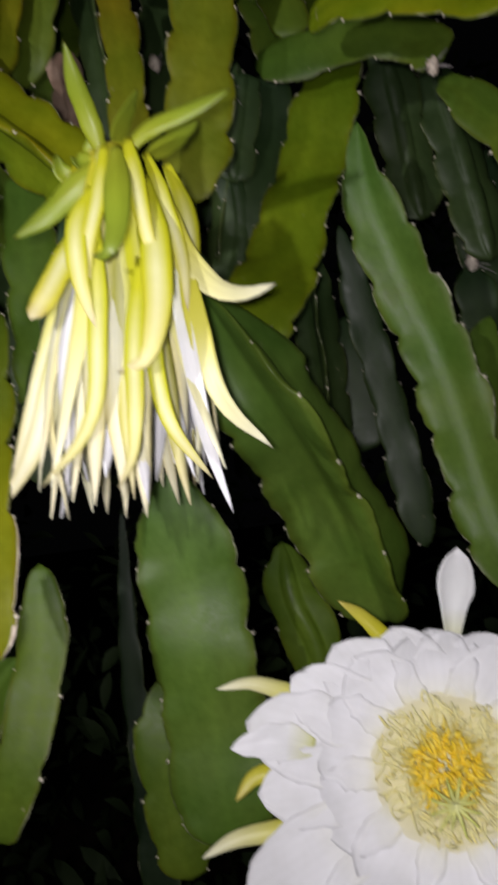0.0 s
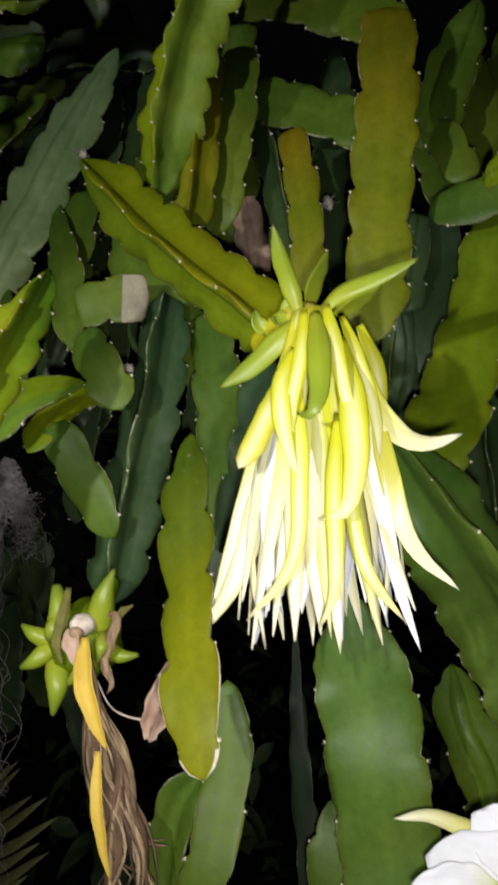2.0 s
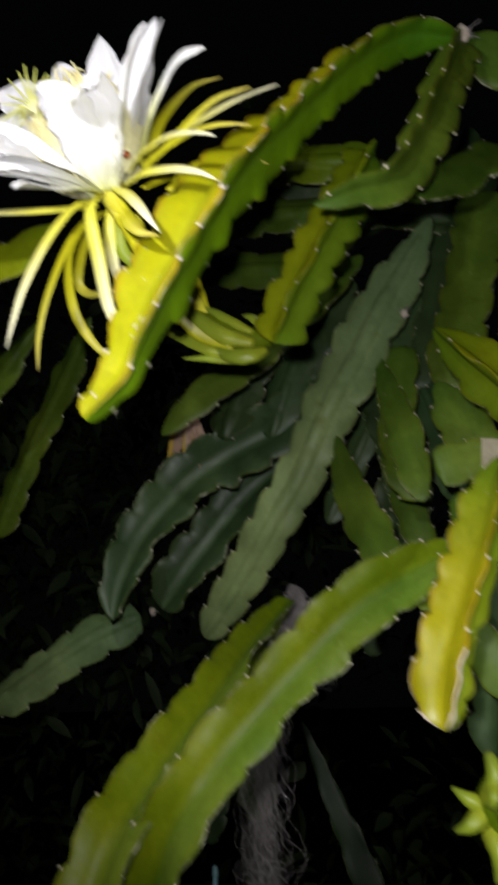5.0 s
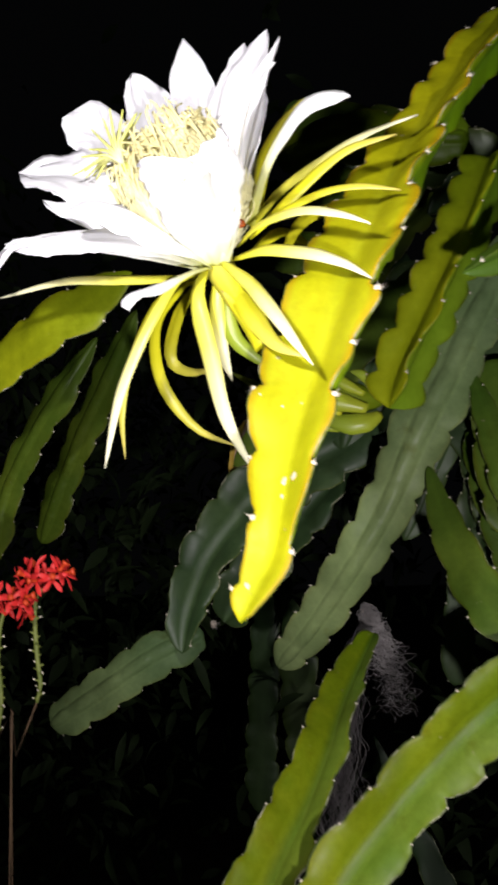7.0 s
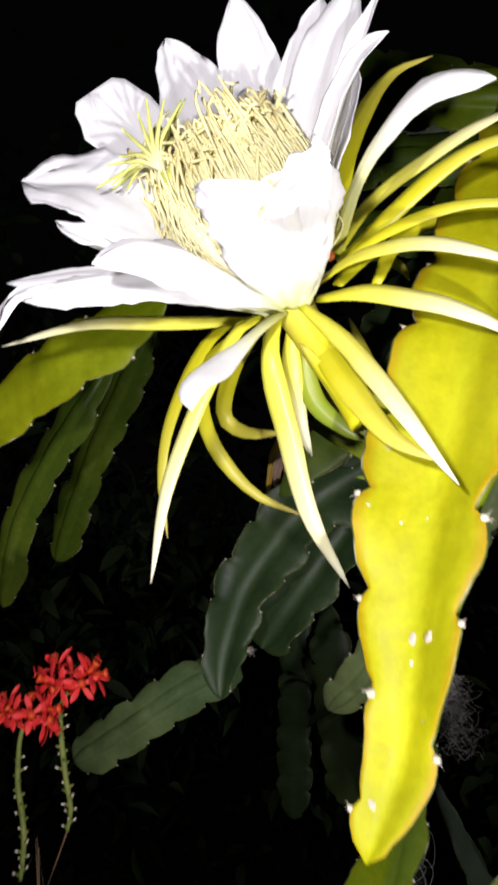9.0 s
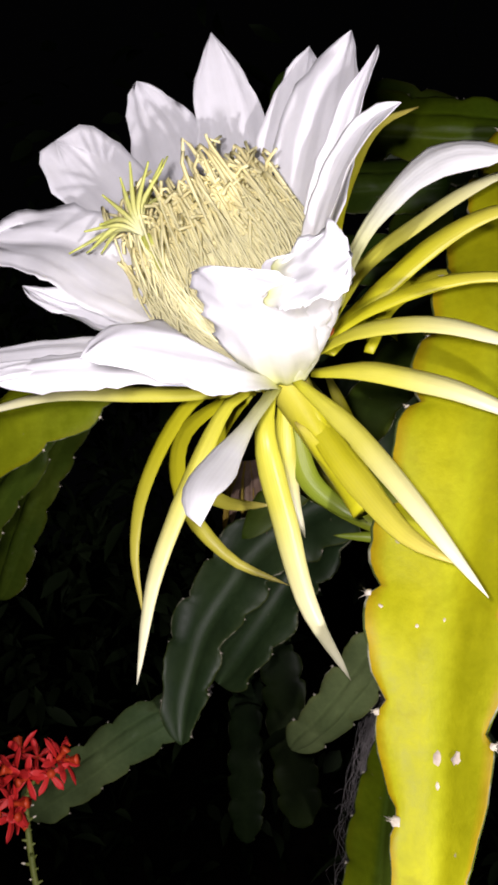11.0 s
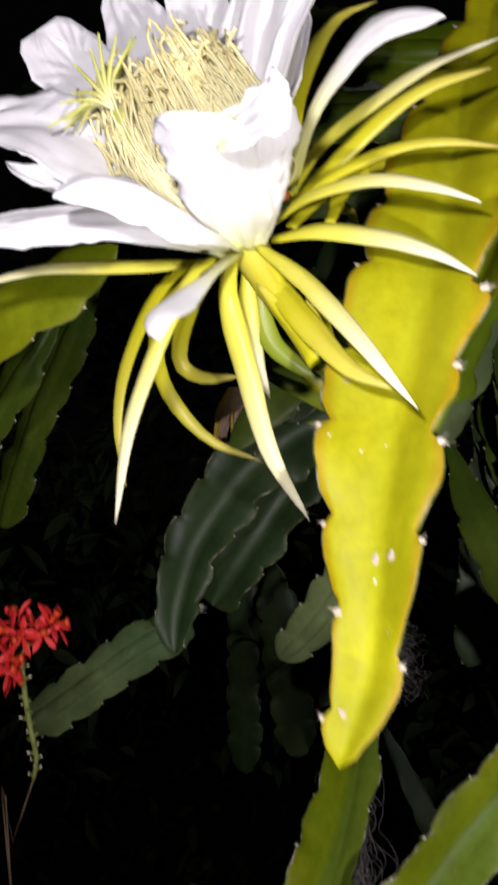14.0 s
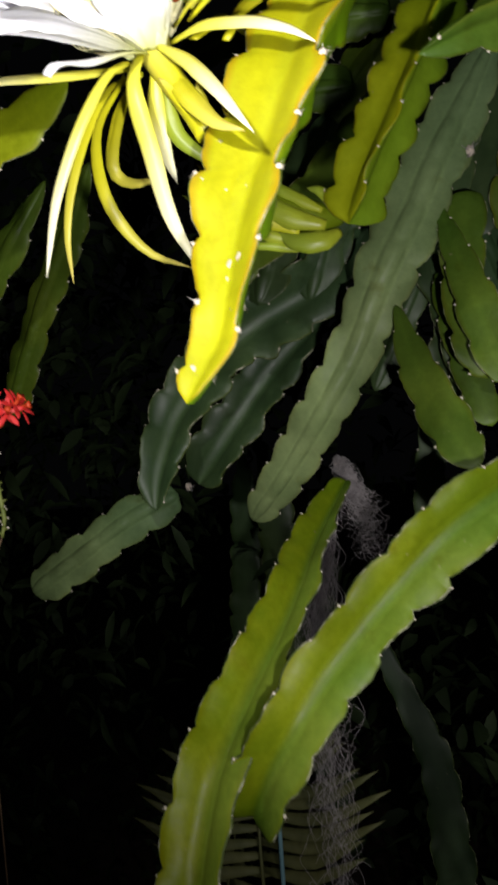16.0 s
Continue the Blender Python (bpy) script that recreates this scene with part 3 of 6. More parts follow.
flower_c = thing("cactus_flower", (-0.444, 0.315, 1.843), "wide open white cactus flower with golden stamens and yellow-green sepals", "flower", "flowers of the climbing cactus")
tube_part("floral_tube", flower_c, [(-0.449, 0.345, 1.862), (-0.458, 0.350, 1.880), (-0.469, 0.353, 1.900), (-0.479, 0.356, 1.920), (-0.483, 0.358, 1.932)], [0.0065, 0.007, 0.0075, 0.009, 0.0115], SEPAL, "yellow-green scaly floral tube", 16)
for k in range(4):
    at = Vector((-0.452, 0.346, 1.868)).lerp(Vector((-0.470, 0.352, 1.902)), k / 4)
    d = Vector((math.cos(k * 2.4), -0.6, 0.1))
    blade_part("scale", flower_c, [tuple(at + d * 0.004), tuple(at + d * 0.008 + Vector((-0.005, 0.003, 0.011))), tuple(at + d * 0.010 + Vector((-0.011, 0.006, 0.024)))], 0.008, (-d.x, -d.y, 0.3), SEPAL, shape="strap", cup=0.4, thick=0.0015, seed=k, nu=8, nv=4)
blade_part("petal", flower_c, [(-0.483, 0.352, 1.922), (-0.501, 0.352, 1.942), (-0.524, 0.345, 1.957), (-0.551, 0.337, 1.975), (-0.571, 0.332, 1.989), (-0.604, 0.329, 1.995)], 0.0420, (-0.2, -1, 0.6), WHITE, shape="round", cup=0.22, ripple=0.1, crease=0.09, nu=32, nv=16, jag=0.07, seed=1)
blade_part("petal", flower_c, [(-0.486, 0.360, 1.923), (-0.502, 0.366, 1.947), (-0.526, 0.366, 1.980), (-0.547, 0.360, 2.009), (-0.564, 0.352, 2.027), (-0.574, 0.346, 2.041)], 0.0410, (0.2, -1, 0.25), WHITE, shape="round", cup=0.22, ripple=0.1, crease=0.09, nu=32, nv=16, jag=0.07, seed=2)
blade_part("petal", flower_c, [(-0.486, 0.364, 1.924), (-0.498, 0.376, 1.954), (-0.513, 0.380, 1.996), (-0.523, 0.376, 2.026), (-0.532, 0.371, 2.051), (-0.540, 0.366, 2.073)], 0.0390, (0.2, -1, 0.1), WHITE, shape="petal", cup=0.25, ripple=0.1, crease=0.09, nu=32, nv=16, jag=0.07, seed=3)
blade_part("petal", flower_c, [(-0.485, 0.366, 1.924), (-0.492, 0.380, 1.954), (-0.496, 0.384, 1.995), (-0.497, 0.378, 2.029), (-0.498, 0.370, 2.059), (-0.501, 0.363, 2.087)], 0.0370, (0.1, -1, 0), WHITE, shape="petal", cup=0.28, ripple=0.1, crease=0.09, nu=32, nv=16, jag=0.07, seed=4)
blade_part("petal", flower_c, [(-0.482, 0.364, 1.923), (-0.480, 0.374, 1.951), (-0.475, 0.374, 1.988), (-0.470, 0.366, 2.019), (-0.463, 0.358, 2.043), (-0.456, 0.352, 2.064)], 0.0340, (-0.1, -1, 0), WHITE, shape="petal", cup=0.3, ripple=0.1, crease=0.09, nu=32, nv=16, jag=0.07, seed=5)
blade_part("petal", flower_c, [(-0.479, 0.360, 1.922), (-0.474, 0.364, 1.948), (-0.466, 0.358, 1.981), (-0.457, 0.350, 2.009), (-0.448, 0.343, 2.034), (-0.437, 0.337, 2.058)], 0.0400, (-0.5, -1, 0), WHITE, shape="petal", cup=0.35, ripple=0.1, crease=0.09, nu=32, nv=16, jag=0.07, seed=6)
blade_part("petal", flower_c, [(-0.476, 0.356, 1.921), (-0.470, 0.354, 1.945), (-0.460, 0.346, 1.976), (-0.449, 0.338, 2.004), (-0.438, 0.331, 2.026), (-0.427, 0.326, 2.043)], 0.0160, (-0.6, -1, 0), WHITE, shape="petal", cup=0.4, ripple=0.1, crease=0.09, nu=32, nv=16, jag=0.07, seed=7)
blade_part("petal", flower_c, [(-0.475, 0.352, 1.920), (-0.469, 0.344, 1.943), (-0.459, 0.328, 1.968), (-0.447, 0.311, 1.986), (-0.433, 0.296, 1.998), (-0.422, 0.288, 2.000)], 0.0175, (-0.6, -1, 0.3), WHITE, shape="petal", cup=0.4, ripple=0.1, crease=0.09, nu=32, nv=16, jag=0.07, seed=8)
blade_part("petal", flower_c, [(-0.480, 0.346, 1.918), (-0.479, 0.322, 1.925), (-0.478, 0.296, 1.935), (-0.477, 0.276, 1.940), (-0.475, 0.260, 1.942)], 0.0400, (0, 0.9, 0.6), WHITE, shape="round", cup=0.25, ripple=0.1, crease=0.09, nu=32, nv=16, jag=0.07, seed=9)
blade_part("petal", flower_c, [(-0.474, 0.347, 1.918), (-0.467, 0.330, 1.928), (-0.460, 0.308, 1.937), (-0.453, 0.288, 1.946), (-0.448, 0.270, 1.952)], 0.0240, (-0.2, 0.9, 0.5), WHITE, shape="petal", cup=0.3, ripple=0.1, crease=0.09, nu=32, nv=16, jag=0.07, seed=10)
blade_part("petal", flower_c, [(-0.470, 0.279, 1.941), (-0.460, 0.271, 1.941), (-0.451, 0.266, 1.941), (-0.445, 0.263, 1.941), (-0.441, 0.262, 1.941)], 0.0270, (0, -1, 0.3), WHITE, shape="round", cup=0.12, ripple=0.1, crease=0.09, nu=32, nv=16, jag=0.07, seed=11)
blade_part("petal", flower_c, [(-0.478, 0.347, 1.918), (-0.472, 0.328, 1.928), (-0.466, 0.304, 1.937), (-0.462, 0.288, 1.943), (-0.459, 0.276, 1.949)], 0.0280, (0, 0.9, 0.5), WHITE, shape="round", cup=0.3, ripple=0.1, crease=0.09, nu=32, nv=16, jag=0.07, seed=12)
blade_part("petal", flower_c, [(-0.483, 0.346, 1.919), (-0.493, 0.310, 1.921), (-0.507, 0.282, 1.925), (-0.518, 0.266, 1.925), (-0.528, 0.256, 1.920)], 0.0310, (0.1, -1, 0.45), WHITE, shape="petal", cup=-0.25, ripple=0.1, crease=0.09, nu=32, nv=16, jag=0.07, seed=13)
blade_part("petal", flower_c, [(-0.485, 0.346, 1.918), (-0.501, 0.322, 1.921), (-0.523, 0.305, 1.925), (-0.549, 0.295, 1.925), (-0.585, 0.292, 1.925)], 0.0180, (0.1, -1, 0.4), WHITE, shape="petal", cup=-0.3, ripple=0.1, crease=0.09, nu=32, nv=16, jag=0.07, seed=14)
blade_part("petal", flower_c, [(-0.486, 0.352, 1.920), (-0.506, 0.336, 1.926), (-0.533, 0.322, 1.932), (-0.562, 0.315, 1.937), (-0.603, 0.312, 1.939)], 0.0150, (0.1, -1, 0.4), WHITE, shape="petal", cup=-0.3, ripple=0.1, crease=0.09, nu=32, nv=16, jag=0.07, seed=15)
blade_part("petal", flower_c, [(-0.496, 0.365, 1.926), (-0.530, 0.350, 1.943), (-0.560, 0.335, 1.955), (-0.573, 0.328, 1.962), (-0.582, 0.323, 1.968)], 0.0200, (0.1, -0.8, 0.6), WHITE, shape="spoon", cup=0.5, ripple=0.3, crease=0.11, nu=30, nv=16, jag=0.1, seed=16)
blade_part("petal", flower_c, [(-0.485, 0.350, 1.917), (-0.527, 0.320, 1.925), (-0.562, 0.298, 1.929), (-0.583, 0.288, 1.924), (-0.590, 0.284, 1.909)], 0.0120, (0.1, -0.7, 0.6), WHITE, shape="petal", cup=-0.3, ripple=0.11, crease=0.11, nu=30, nv=16, jag=0.1, seed=17)
blade_part("sepal", flower_c, [(-0.491, 0.355, 1.919), (-0.504, 0.345, 1.911), (-0.519, 0.335, 1.882), (-0.539, 0.335, 1.841), (-0.551, 0.338, 1.797)], 0.0080, (0,-1,0.2), SEPAL_PALE, shape="strap", cup=-0.4, thick=0.0016, ripple=0.06, seed=18)
blade_part("sepal", flower_c, [(-0.497, 0.375, 1.922), (-0.531, 0.390, 1.923), (-0.565, 0.410, 1.890), (-0.580, 0.420, 1.852), (-0.577, 0.418, 1.815)], 0.0082, (0,-1,0.2), SEPAL, shape="strap", cup=-0.4, thick=0.0016, ripple=0.06, seed=19)
blade_part("sepal", flower_c, [(-0.482, 0.350, 1.919), (-0.485, 0.325, 1.907), (-0.493, 0.290, 1.886), (-0.496, 0.265, 1.873), (-0.494, 0.256, 1.863)], 0.0147, (0,-1,0.1), SEPAL_WHITE, shape="spoon", cup=-0.3, thick=0.0016, ripple=0.06, seed=20)
blade_part("sepal", flower_c, [(-0.484, 0.345, 1.918), (-0.487, 0.335, 1.895), (-0.484, 0.345, 1.862), (-0.478, 0.355, 1.823), (-0.464, 0.363, 1.790)], 0.0109, (0,-1,0.1), SEPAL_PALE, shape="strap", cup=-0.4, thick=0.0016, ripple=0.06, seed=21)
blade_part("sepal", flower_c, [(-0.474, 0.345, 1.919), (-0.453, 0.325, 1.897), (-0.434, 0.305, 1.871), (-0.420, 0.293, 1.849), (-0.409, 0.288, 1.832)], 0.0087, (0.1,-1,0.3), SEPAL_PALE, shape="strap", cup=-0.45, thick=0.0016, ripple=0.06, seed=22)
blade_part("sepal", flower_c, [(-0.479, 0.366, 1.923), (-0.462, 0.344, 1.893), (-0.447, 0.327, 1.870), (-0.434, 0.314, 1.853), (-0.418, 0.305, 1.842)], 0.0123, (0.2,-1,0.3), SEPAL, shape="strap", cup=-0.4, thick=0.0016, ripple=0.06, seed=23)
blade_part("sepal", flower_c, [(-0.467, 0.350, 1.922), (-0.443, 0.335, 1.918), (-0.418, 0.325, 1.908), (-0.397, 0.320, 1.897), (-0.381, 0.318, 1.884)], 0.0097, (0,-1,0.5), SEPAL_PALE, shape="strap", cup=-0.4, thick=0.0016, ripple=0.06, seed=24)
blade_part("sepal", flower_c, [(-0.465, 0.350, 1.930), (-0.446, 0.335, 1.934), (-0.420, 0.320, 1.931), (-0.397, 0.310, 1.921), (-0.378, 0.305, 1.909)], 0.0087, (0,-1,0.6), SEPAL_PALE, shape="strap", cup=-0.4, thick=0.0016, ripple=0.06, seed=25)
blade_part("sepal", flower_c, [(-0.460, 0.360, 1.938), (-0.439, 0.352, 1.947), (-0.410, 0.345, 1.952), (-0.387, 0.342, 1.950), (-0.364, 0.342, 1.943)], 0.0077, (0,-1,0.6), SEPAL, shape="strap", cup=-0.4, thick=0.0016, ripple=0.06, seed=26)
blade_part("sepal", flower_c, [(-0.458, 0.360, 1.940), (-0.431, 0.355, 1.958), (-0.410, 0.350, 1.971), (-0.390, 0.345, 1.977), (-0.364, 0.345, 1.979)], 0.0106, (0,-1,0.5), SEPAL, shape="strap", cup=-0.4, thick=0.0016, ripple=0.06, seed=27)
blade_part("sepal", flower_c, [(-0.458, 0.360, 1.945), (-0.442, 0.370, 1.971), (-0.415, 0.375, 1.989), (-0.386, 0.380, 2.004), (-0.353, 0.384, 2.012)], 0.0086, (0,-1,0.5), SEPAL_PALE, shape="strap", cup=-0.4, thick=0.0016, ripple=0.06, seed=28)
blade_part("sepal", flower_c, [(-0.458, 0.355, 1.944), (-0.443, 0.340, 1.969), (-0.425, 0.325, 1.984), (-0.404, 0.310, 1.989), (-0.384, 0.303, 1.982)], 0.0162, (0.1,-1,0.3), SEPAL_WHITE, shape="spoon", cup=-0.3, ripple=0.15, thick=0.0016, seed=29)
blade_part("sepal", flower_c, [(-0.458, 0.370, 1.949), (-0.456, 0.380, 1.994), (-0.445, 0.390, 2.026), (-0.430, 0.400, 2.049), (-0.409, 0.410, 2.059)], 0.0105, (0.1,-1,0.3), SEPAL, shape="strap", cup=-0.4, thick=0.0016, ripple=0.06, seed=30)
blade_part("sepal", flower_c, [(-0.507, 0.370, 1.920), (-0.543, 0.400, 1.905), (-0.554, 0.430, 1.874), (-0.536, 0.450, 1.840), (-0.503, 0.452, 1.822)], 0.0098, (0,-1,0.2), SEPAL, shape="strap", cup=-0.4, thick=0.0016, ripple=0.06, seed=31)
blade_part("sepal", flower_c, [(-0.499, 0.370, 1.919), (-0.520, 0.385, 1.904), (-0.533, 0.400, 1.881), (-0.523, 0.405, 1.870), (-0.499, 0.400, 1.867)], 0.0095, (0,-1,0.1), SEPAL, shape="strap", cup=-0.4, thick=0.0016, ripple=0.06, seed=32)
blade_part("sepal", flower_c, [(-0.481, 0.355, 1.913), (-0.484, 0.360, 1.891), (-0.484, 0.370, 1.869), (-0.480, 0.375, 1.851)], 0.0101, (0,-1,0.1), SEPAL_PALE, shape="strap", cup=-0.4, thick=0.0016, ripple=0.06, seed=33)
blade_part("sepal", flower_c, [(-0.478, 0.360, 1.908), (-0.476, 0.365, 1.880), (-0.463, 0.370, 1.864), (-0.451, 0.370, 1.856)], 0.0100, (0,-1,0.1), BRACT, shape="strap", cup=-0.4, thick=0.0016, ripple=0.06, seed=34)
blade_part("sepal", flower_c, [(-0.494, 0.360, 1.918), (-0.542, 0.355, 1.922), (-0.586, 0.350, 1.926), (-0.632, 0.345, 1.919)], 0.0077, (0,-1,0.4), SEPAL_PALE, shape="strap", cup=-0.4, thick=0.0016, ripple=0.06, seed=35)
blade_part("sepal", flower_c, [(-0.461, 0.370, 1.933), (-0.448, 0.390, 1.954), (-0.435, 0.410, 1.951), (-0.431, 0.420, 1.944)], 0.0112, (0,-1,0.3), SEPAL, shape="strap", cup=-0.4, thick=0.0016, ripple=0.06, seed=36)
blade_part("sepal", flower_c, [(-0.444, 0.380, 1.933), (-0.432, 0.390, 1.958), (-0.407, 0.400, 1.969), (-0.386, 0.400, 1.961), (-0.368, 0.400, 1.954)], 0.0101, (0,-1,0.3), SEPAL, shape="strap", cup=-0.4, thick=0.0016, ripple=0.06, seed=37)
fine_stamens("stamen_mass", flower_c, (-0.482, 0.356, 1.930), (-0.506, 0.352, 1.987), (-0.34, -0.22, 0.9), 0.032, 2800, STAMEN, 4, r=0.00040, fat=2.4, wild=1.0, hollow=0.55)
pistil(flower_c, (-0.484, 0.356, 1.932), (-0.514, 0.333, 1.955), (-0.527, 0.322, 1.982), (-0.5, -0.3, 0.75), 19, 0.027, 2, 0.0026)


def stamen_backing(parent, root, axis, rings, mat):
    """A pale funnel of (height, radius) rings, added behind the stamens to brighten the gaps between them."""
    ax = Vector(axis).normalized()
    s1 = ax.orthogonal().normalized()
    s2 = ax.cross(s1)
    verts, faces, al = [], [], []
    for i, (h, q) in enumerate(rings):
        for j in range(24):
            a = math.tau * j / 24
            verts.append(tuple(Vector(root) + ax * h + (s1 * math.cos(a) + s2 * math.sin(a)) * q - parent.location))
            al.append(0.15 + 0.3 * i / len(rings))
    for i in range(len(rings) - 1):
        for j in range(24):
            a, b = i * 24 + j, i * 24 + (j + 1) % 24
            faces.append((a, b, b + 24, a + 24))
    return part("stamen_backing", mesh_of("stamen_backing", verts, faces, [mat], [("along", al), ("across", [0.0] * len(al))]), parent, "pale yellow backing added behind the stamens")


stamen_backing(flower_c, (-0.482, 0.356, 1.928), (-0.33, -0.24, 0.9), [(0.0, 0.004), (0.004, 0.010), (0.02, 0.020), (0.036, 0.0265), (0.046, 0.0275), (0.052, 0.028), (0.0525, 0.027), (0.042, 0.0255), (0.02, 0.0185)], STAMEN)

beetle = thing("beetle", (-0.4570, 0.3330, 1.9350), "tiny round reddish-brown beetle on the flower's base", "beetle")


def dome(center, radii, mat, name, parent, rows=7, cols=12):
    verts, faces = [], []
    for i in range(rows + 1):
        th = math.pi * i / rows
        for j in range(cols):
            ph = math.tau * j / cols
            verts.append((center[0] + radii[0] * math.sin(th) * math.cos(ph), center[1] + radii[1] * math.sin(th) * math.sin(ph), center[2] + radii[2] * math.cos(th)))
    for i in range(rows):
        for j in range(cols):
            a, b = i * cols + j, i * cols + (j + 1) % cols
            faces.append((a, a + cols, b + cols, b))
    return part(name, mesh_of(name, verts, faces, [mat], [("along", [0.5] * len(verts)), ("across", [0.0] * len(verts))]), parent)


dome((0, 0, 0), (0.0028, 0.0024, 0.0026), BUG, "wing_case", beetle)
dome((-0.0022, -0.0012, 0.0008), (0.0012, 0.0012, 0.0011), BUG, "head", beetle)

# ---- the open flower low beside the broad stem ----
flower_b = thing("cactus_flower", (0.10, 0.60, 1.27), "open white cactus flower facing forward with a golden centre", "flower", "flowers of the climbing cactus")
B_AXIS = Vector((-0.10, -0.93, 0.34)).normalized()
B_MID = Vector((0.092, 0.545, 1.292))
B_S = Vector((1, 0, 0)) - B_AXIS * B_AXIS.x
B_S.normalize()
B_U = B_S.cross(B_AXIS) * -1
if B_U.z < 0:
    B_U = -B_U
tube_part("floral_tube", flower_b, [(0.115, 0.70, 1.21), (0.11, 0.64, 1.24), tuple(B_MID - B_AXIS * 0.03), tuple(B_MID)], [0.009, 0.011, 0.014, 0.022], SEPAL, "yellow-green floral tube", 16)
B_OUTER = [(125, 0.092), (101, 0.083), (78, 0.076), (55, 0.082), (30, 0.096), (5, 0.106), (340, 0.11), (312, 0.112), (284, 0.116), (256, 0.12), (228, 0.126), (205, 0.132), (181, 0.107), (161, 0.117), (143, 0.1)]
B_INNER = [(k * 36 + 14, 0.078) for k in range(10)]
for k, (deg, reach) in enumerate(B_OUTER + B_INNER):
    rnd = random.Random(40 + k)
    a, rise = radians(deg), (0.012 if k < 15 else 0.016)
    out = B_S * math.cos(a) + B_U * math.sin(a)
    pts = [B_MID + out * 0.012, B_MID + out * reach * 0.4 + B_AXIS * rise * 0.8, B_MID + out * reach * 0.75 + B_AXIS * rise, B_MID + out * reach + B_AXIS * rise * rnd.uniform(0.3, 0.9)]
    blade_part("petal", flower_b, [tuple(p) for p in pts], rnd.uniform(0.043, 0.050), tuple(B_AXIS - out * 0.3), PETAL_CREAM, shape="petal", cup=0.14, ripple=0.06, crease=0.03, jag=0.04, nu=26, nv=14, seed=k)
blade_part("petal", flower_b, [(0.020, 0.548, 1.312), (0.000, 0.545, 1.318), (-0.016, 0.543, 1.319), (-0.028, 0.542, 1.318)], 0.020, (0.2, -1, 0.3), WHITE, shape="strap", cup=0.3, ripple=0.12, crease=0.1, jag=0.03, nu=20, nv=10, seed=77)
stamen_backing(flower_b, tuple(B_MID), tuple(B_AXIS), [(0.017, 0.001), (0.0175, 0.014), (0.017, 0.028), (0.0155, 0.038), (0.011, 0.046)], BACKING)
fine_stamens("stamen_mass", flower_b, tuple(B_MID + B_AXIS * 0.014), tuple(B_MID + B_AXIS * 0.023), tuple(B_AXIS), 0.035, 260, STAMEN_PALE, 14, 0.25, r=0.00042, fat=2.0, wild=0.9)
fine_stamens("inner_stamen_mass", flower_b, tuple(B_MID + B_AXIS * 0.020), tuple(B_MID + B_AXIS * 0.033), tuple(B_AXIS), 0.018, 420, STAMEN_GOLD, 15, 0.3, r=0.0003, fat=3.6, wild=0.35)
pistil(flower_b, tuple(B_MID), tuple(B_MID + B_AXIS * 0.03 - B_U * 0.008), tuple(B_MID + B_AXIS * 0.045 - B_U * 0.016), tuple(B_AXIS - B_U * 0.4), 12, 0.014, 12)
blade_part("sepal", flower_b, [(0.041, 0.550, 1.319), (0.017, 0.565, 1.335), (-0.013, 0.575, 1.346), (-0.037, 0.575, 1.345)], 0.0118, (0,-1,0.5), SEPAL_PALE, shape="strap", cup=-0.4, thick=0.0016, ripple=0.06, seed=38)
blade_part("sepal", flower_b, [(0.088, 0.580, 1.336), (0.074, 0.580, 1.359), (0.059, 0.580, 1.378), (0.046, 0.575, 1.389)], 0.0119, (0,-1,0.5), SEPAL, shape="strap", cup=-0.4, thick=0.0016, ripple=0.06, seed=39)
blade_part("sepal", flower_b, [(0.103, 0.560, 1.323), (0.108, 0.565, 1.351), (0.115, 0.570, 1.383), (0.121, 0.565, 1.413)], 0.0211, (0,-1,0.2), SEPAL_WHITE, shape="spoon", cup=0.5, thick=0.0016, ripple=0.06, seed=40)
blade_part("sepal", flower_b, [(0.023, 0.550, 1.283), (-0.002, 0.560, 1.295), (-0.019, 0.560, 1.295), (-0.031, 0.555, 1.284)], 0.0127, (0,-1,0.5), SEPAL, shape="strap", cup=-0.4, thick=0.0016, ripple=0.06, seed=41)
blade_part("sepal", flower_b, [(0.027, 0.550, 1.267), (-0.003, 0.555, 1.265), (-0.033, 0.555, 1.263), (-0.054, 0.550, 1.256)], 0.0125, (0,-1,0.5), SEPAL_PALE, shape="strap", cup=-0.4, thick=0.0016, ripple=0.06, seed=42)
# ---- the wilted flower that hangs from the ridged stem ----
flower_a = thing("wilted_cactus_flower", (-0.083, 0.572, 1.676), "closed wilting cactus flower hanging down, yellow sepals over white petals", "flower", "flowers of the climbing cactus")
tube_part("floral_tube", flower_a, [(-0.092, 0.580, 1.672), (-0.074, 0.552, 1.672), (-0.056, 0.525, 1.668), (-0.047, 0.508, 1.658), (-0.046, 0.502, 1.645)], [0.011, 0.011, 0.010, 0.010, 0.012], SEPAL, "yellow-green fluted floral tube", 18)
for k in range(6):
    a = k * 2.4
    at = Vector((-0.088, 0.56, 1.670)).lerp(Vector((-0.052, 0.506, 1.664)), (k % 5) / 5)
    d = Vector((math.cos(a) * 0.8, -0.4, math.sin(a)))
    blade_part("scale", flower_a, [tuple(at), tuple(at + d * 0.012), tuple(at + d * 0.019 + Vector((0.004, 0, 0.004)))], 0.011, (-d.x, -0.5, -d.z), BRACT, shape="strap", cup=0.4, thick=0.002, seed=k, nu=8, nv=4)
A_TOP, A_END = Vector((-0.044, 0.50, 1.660)), Vector((-0.058, 0.502, 1.468))
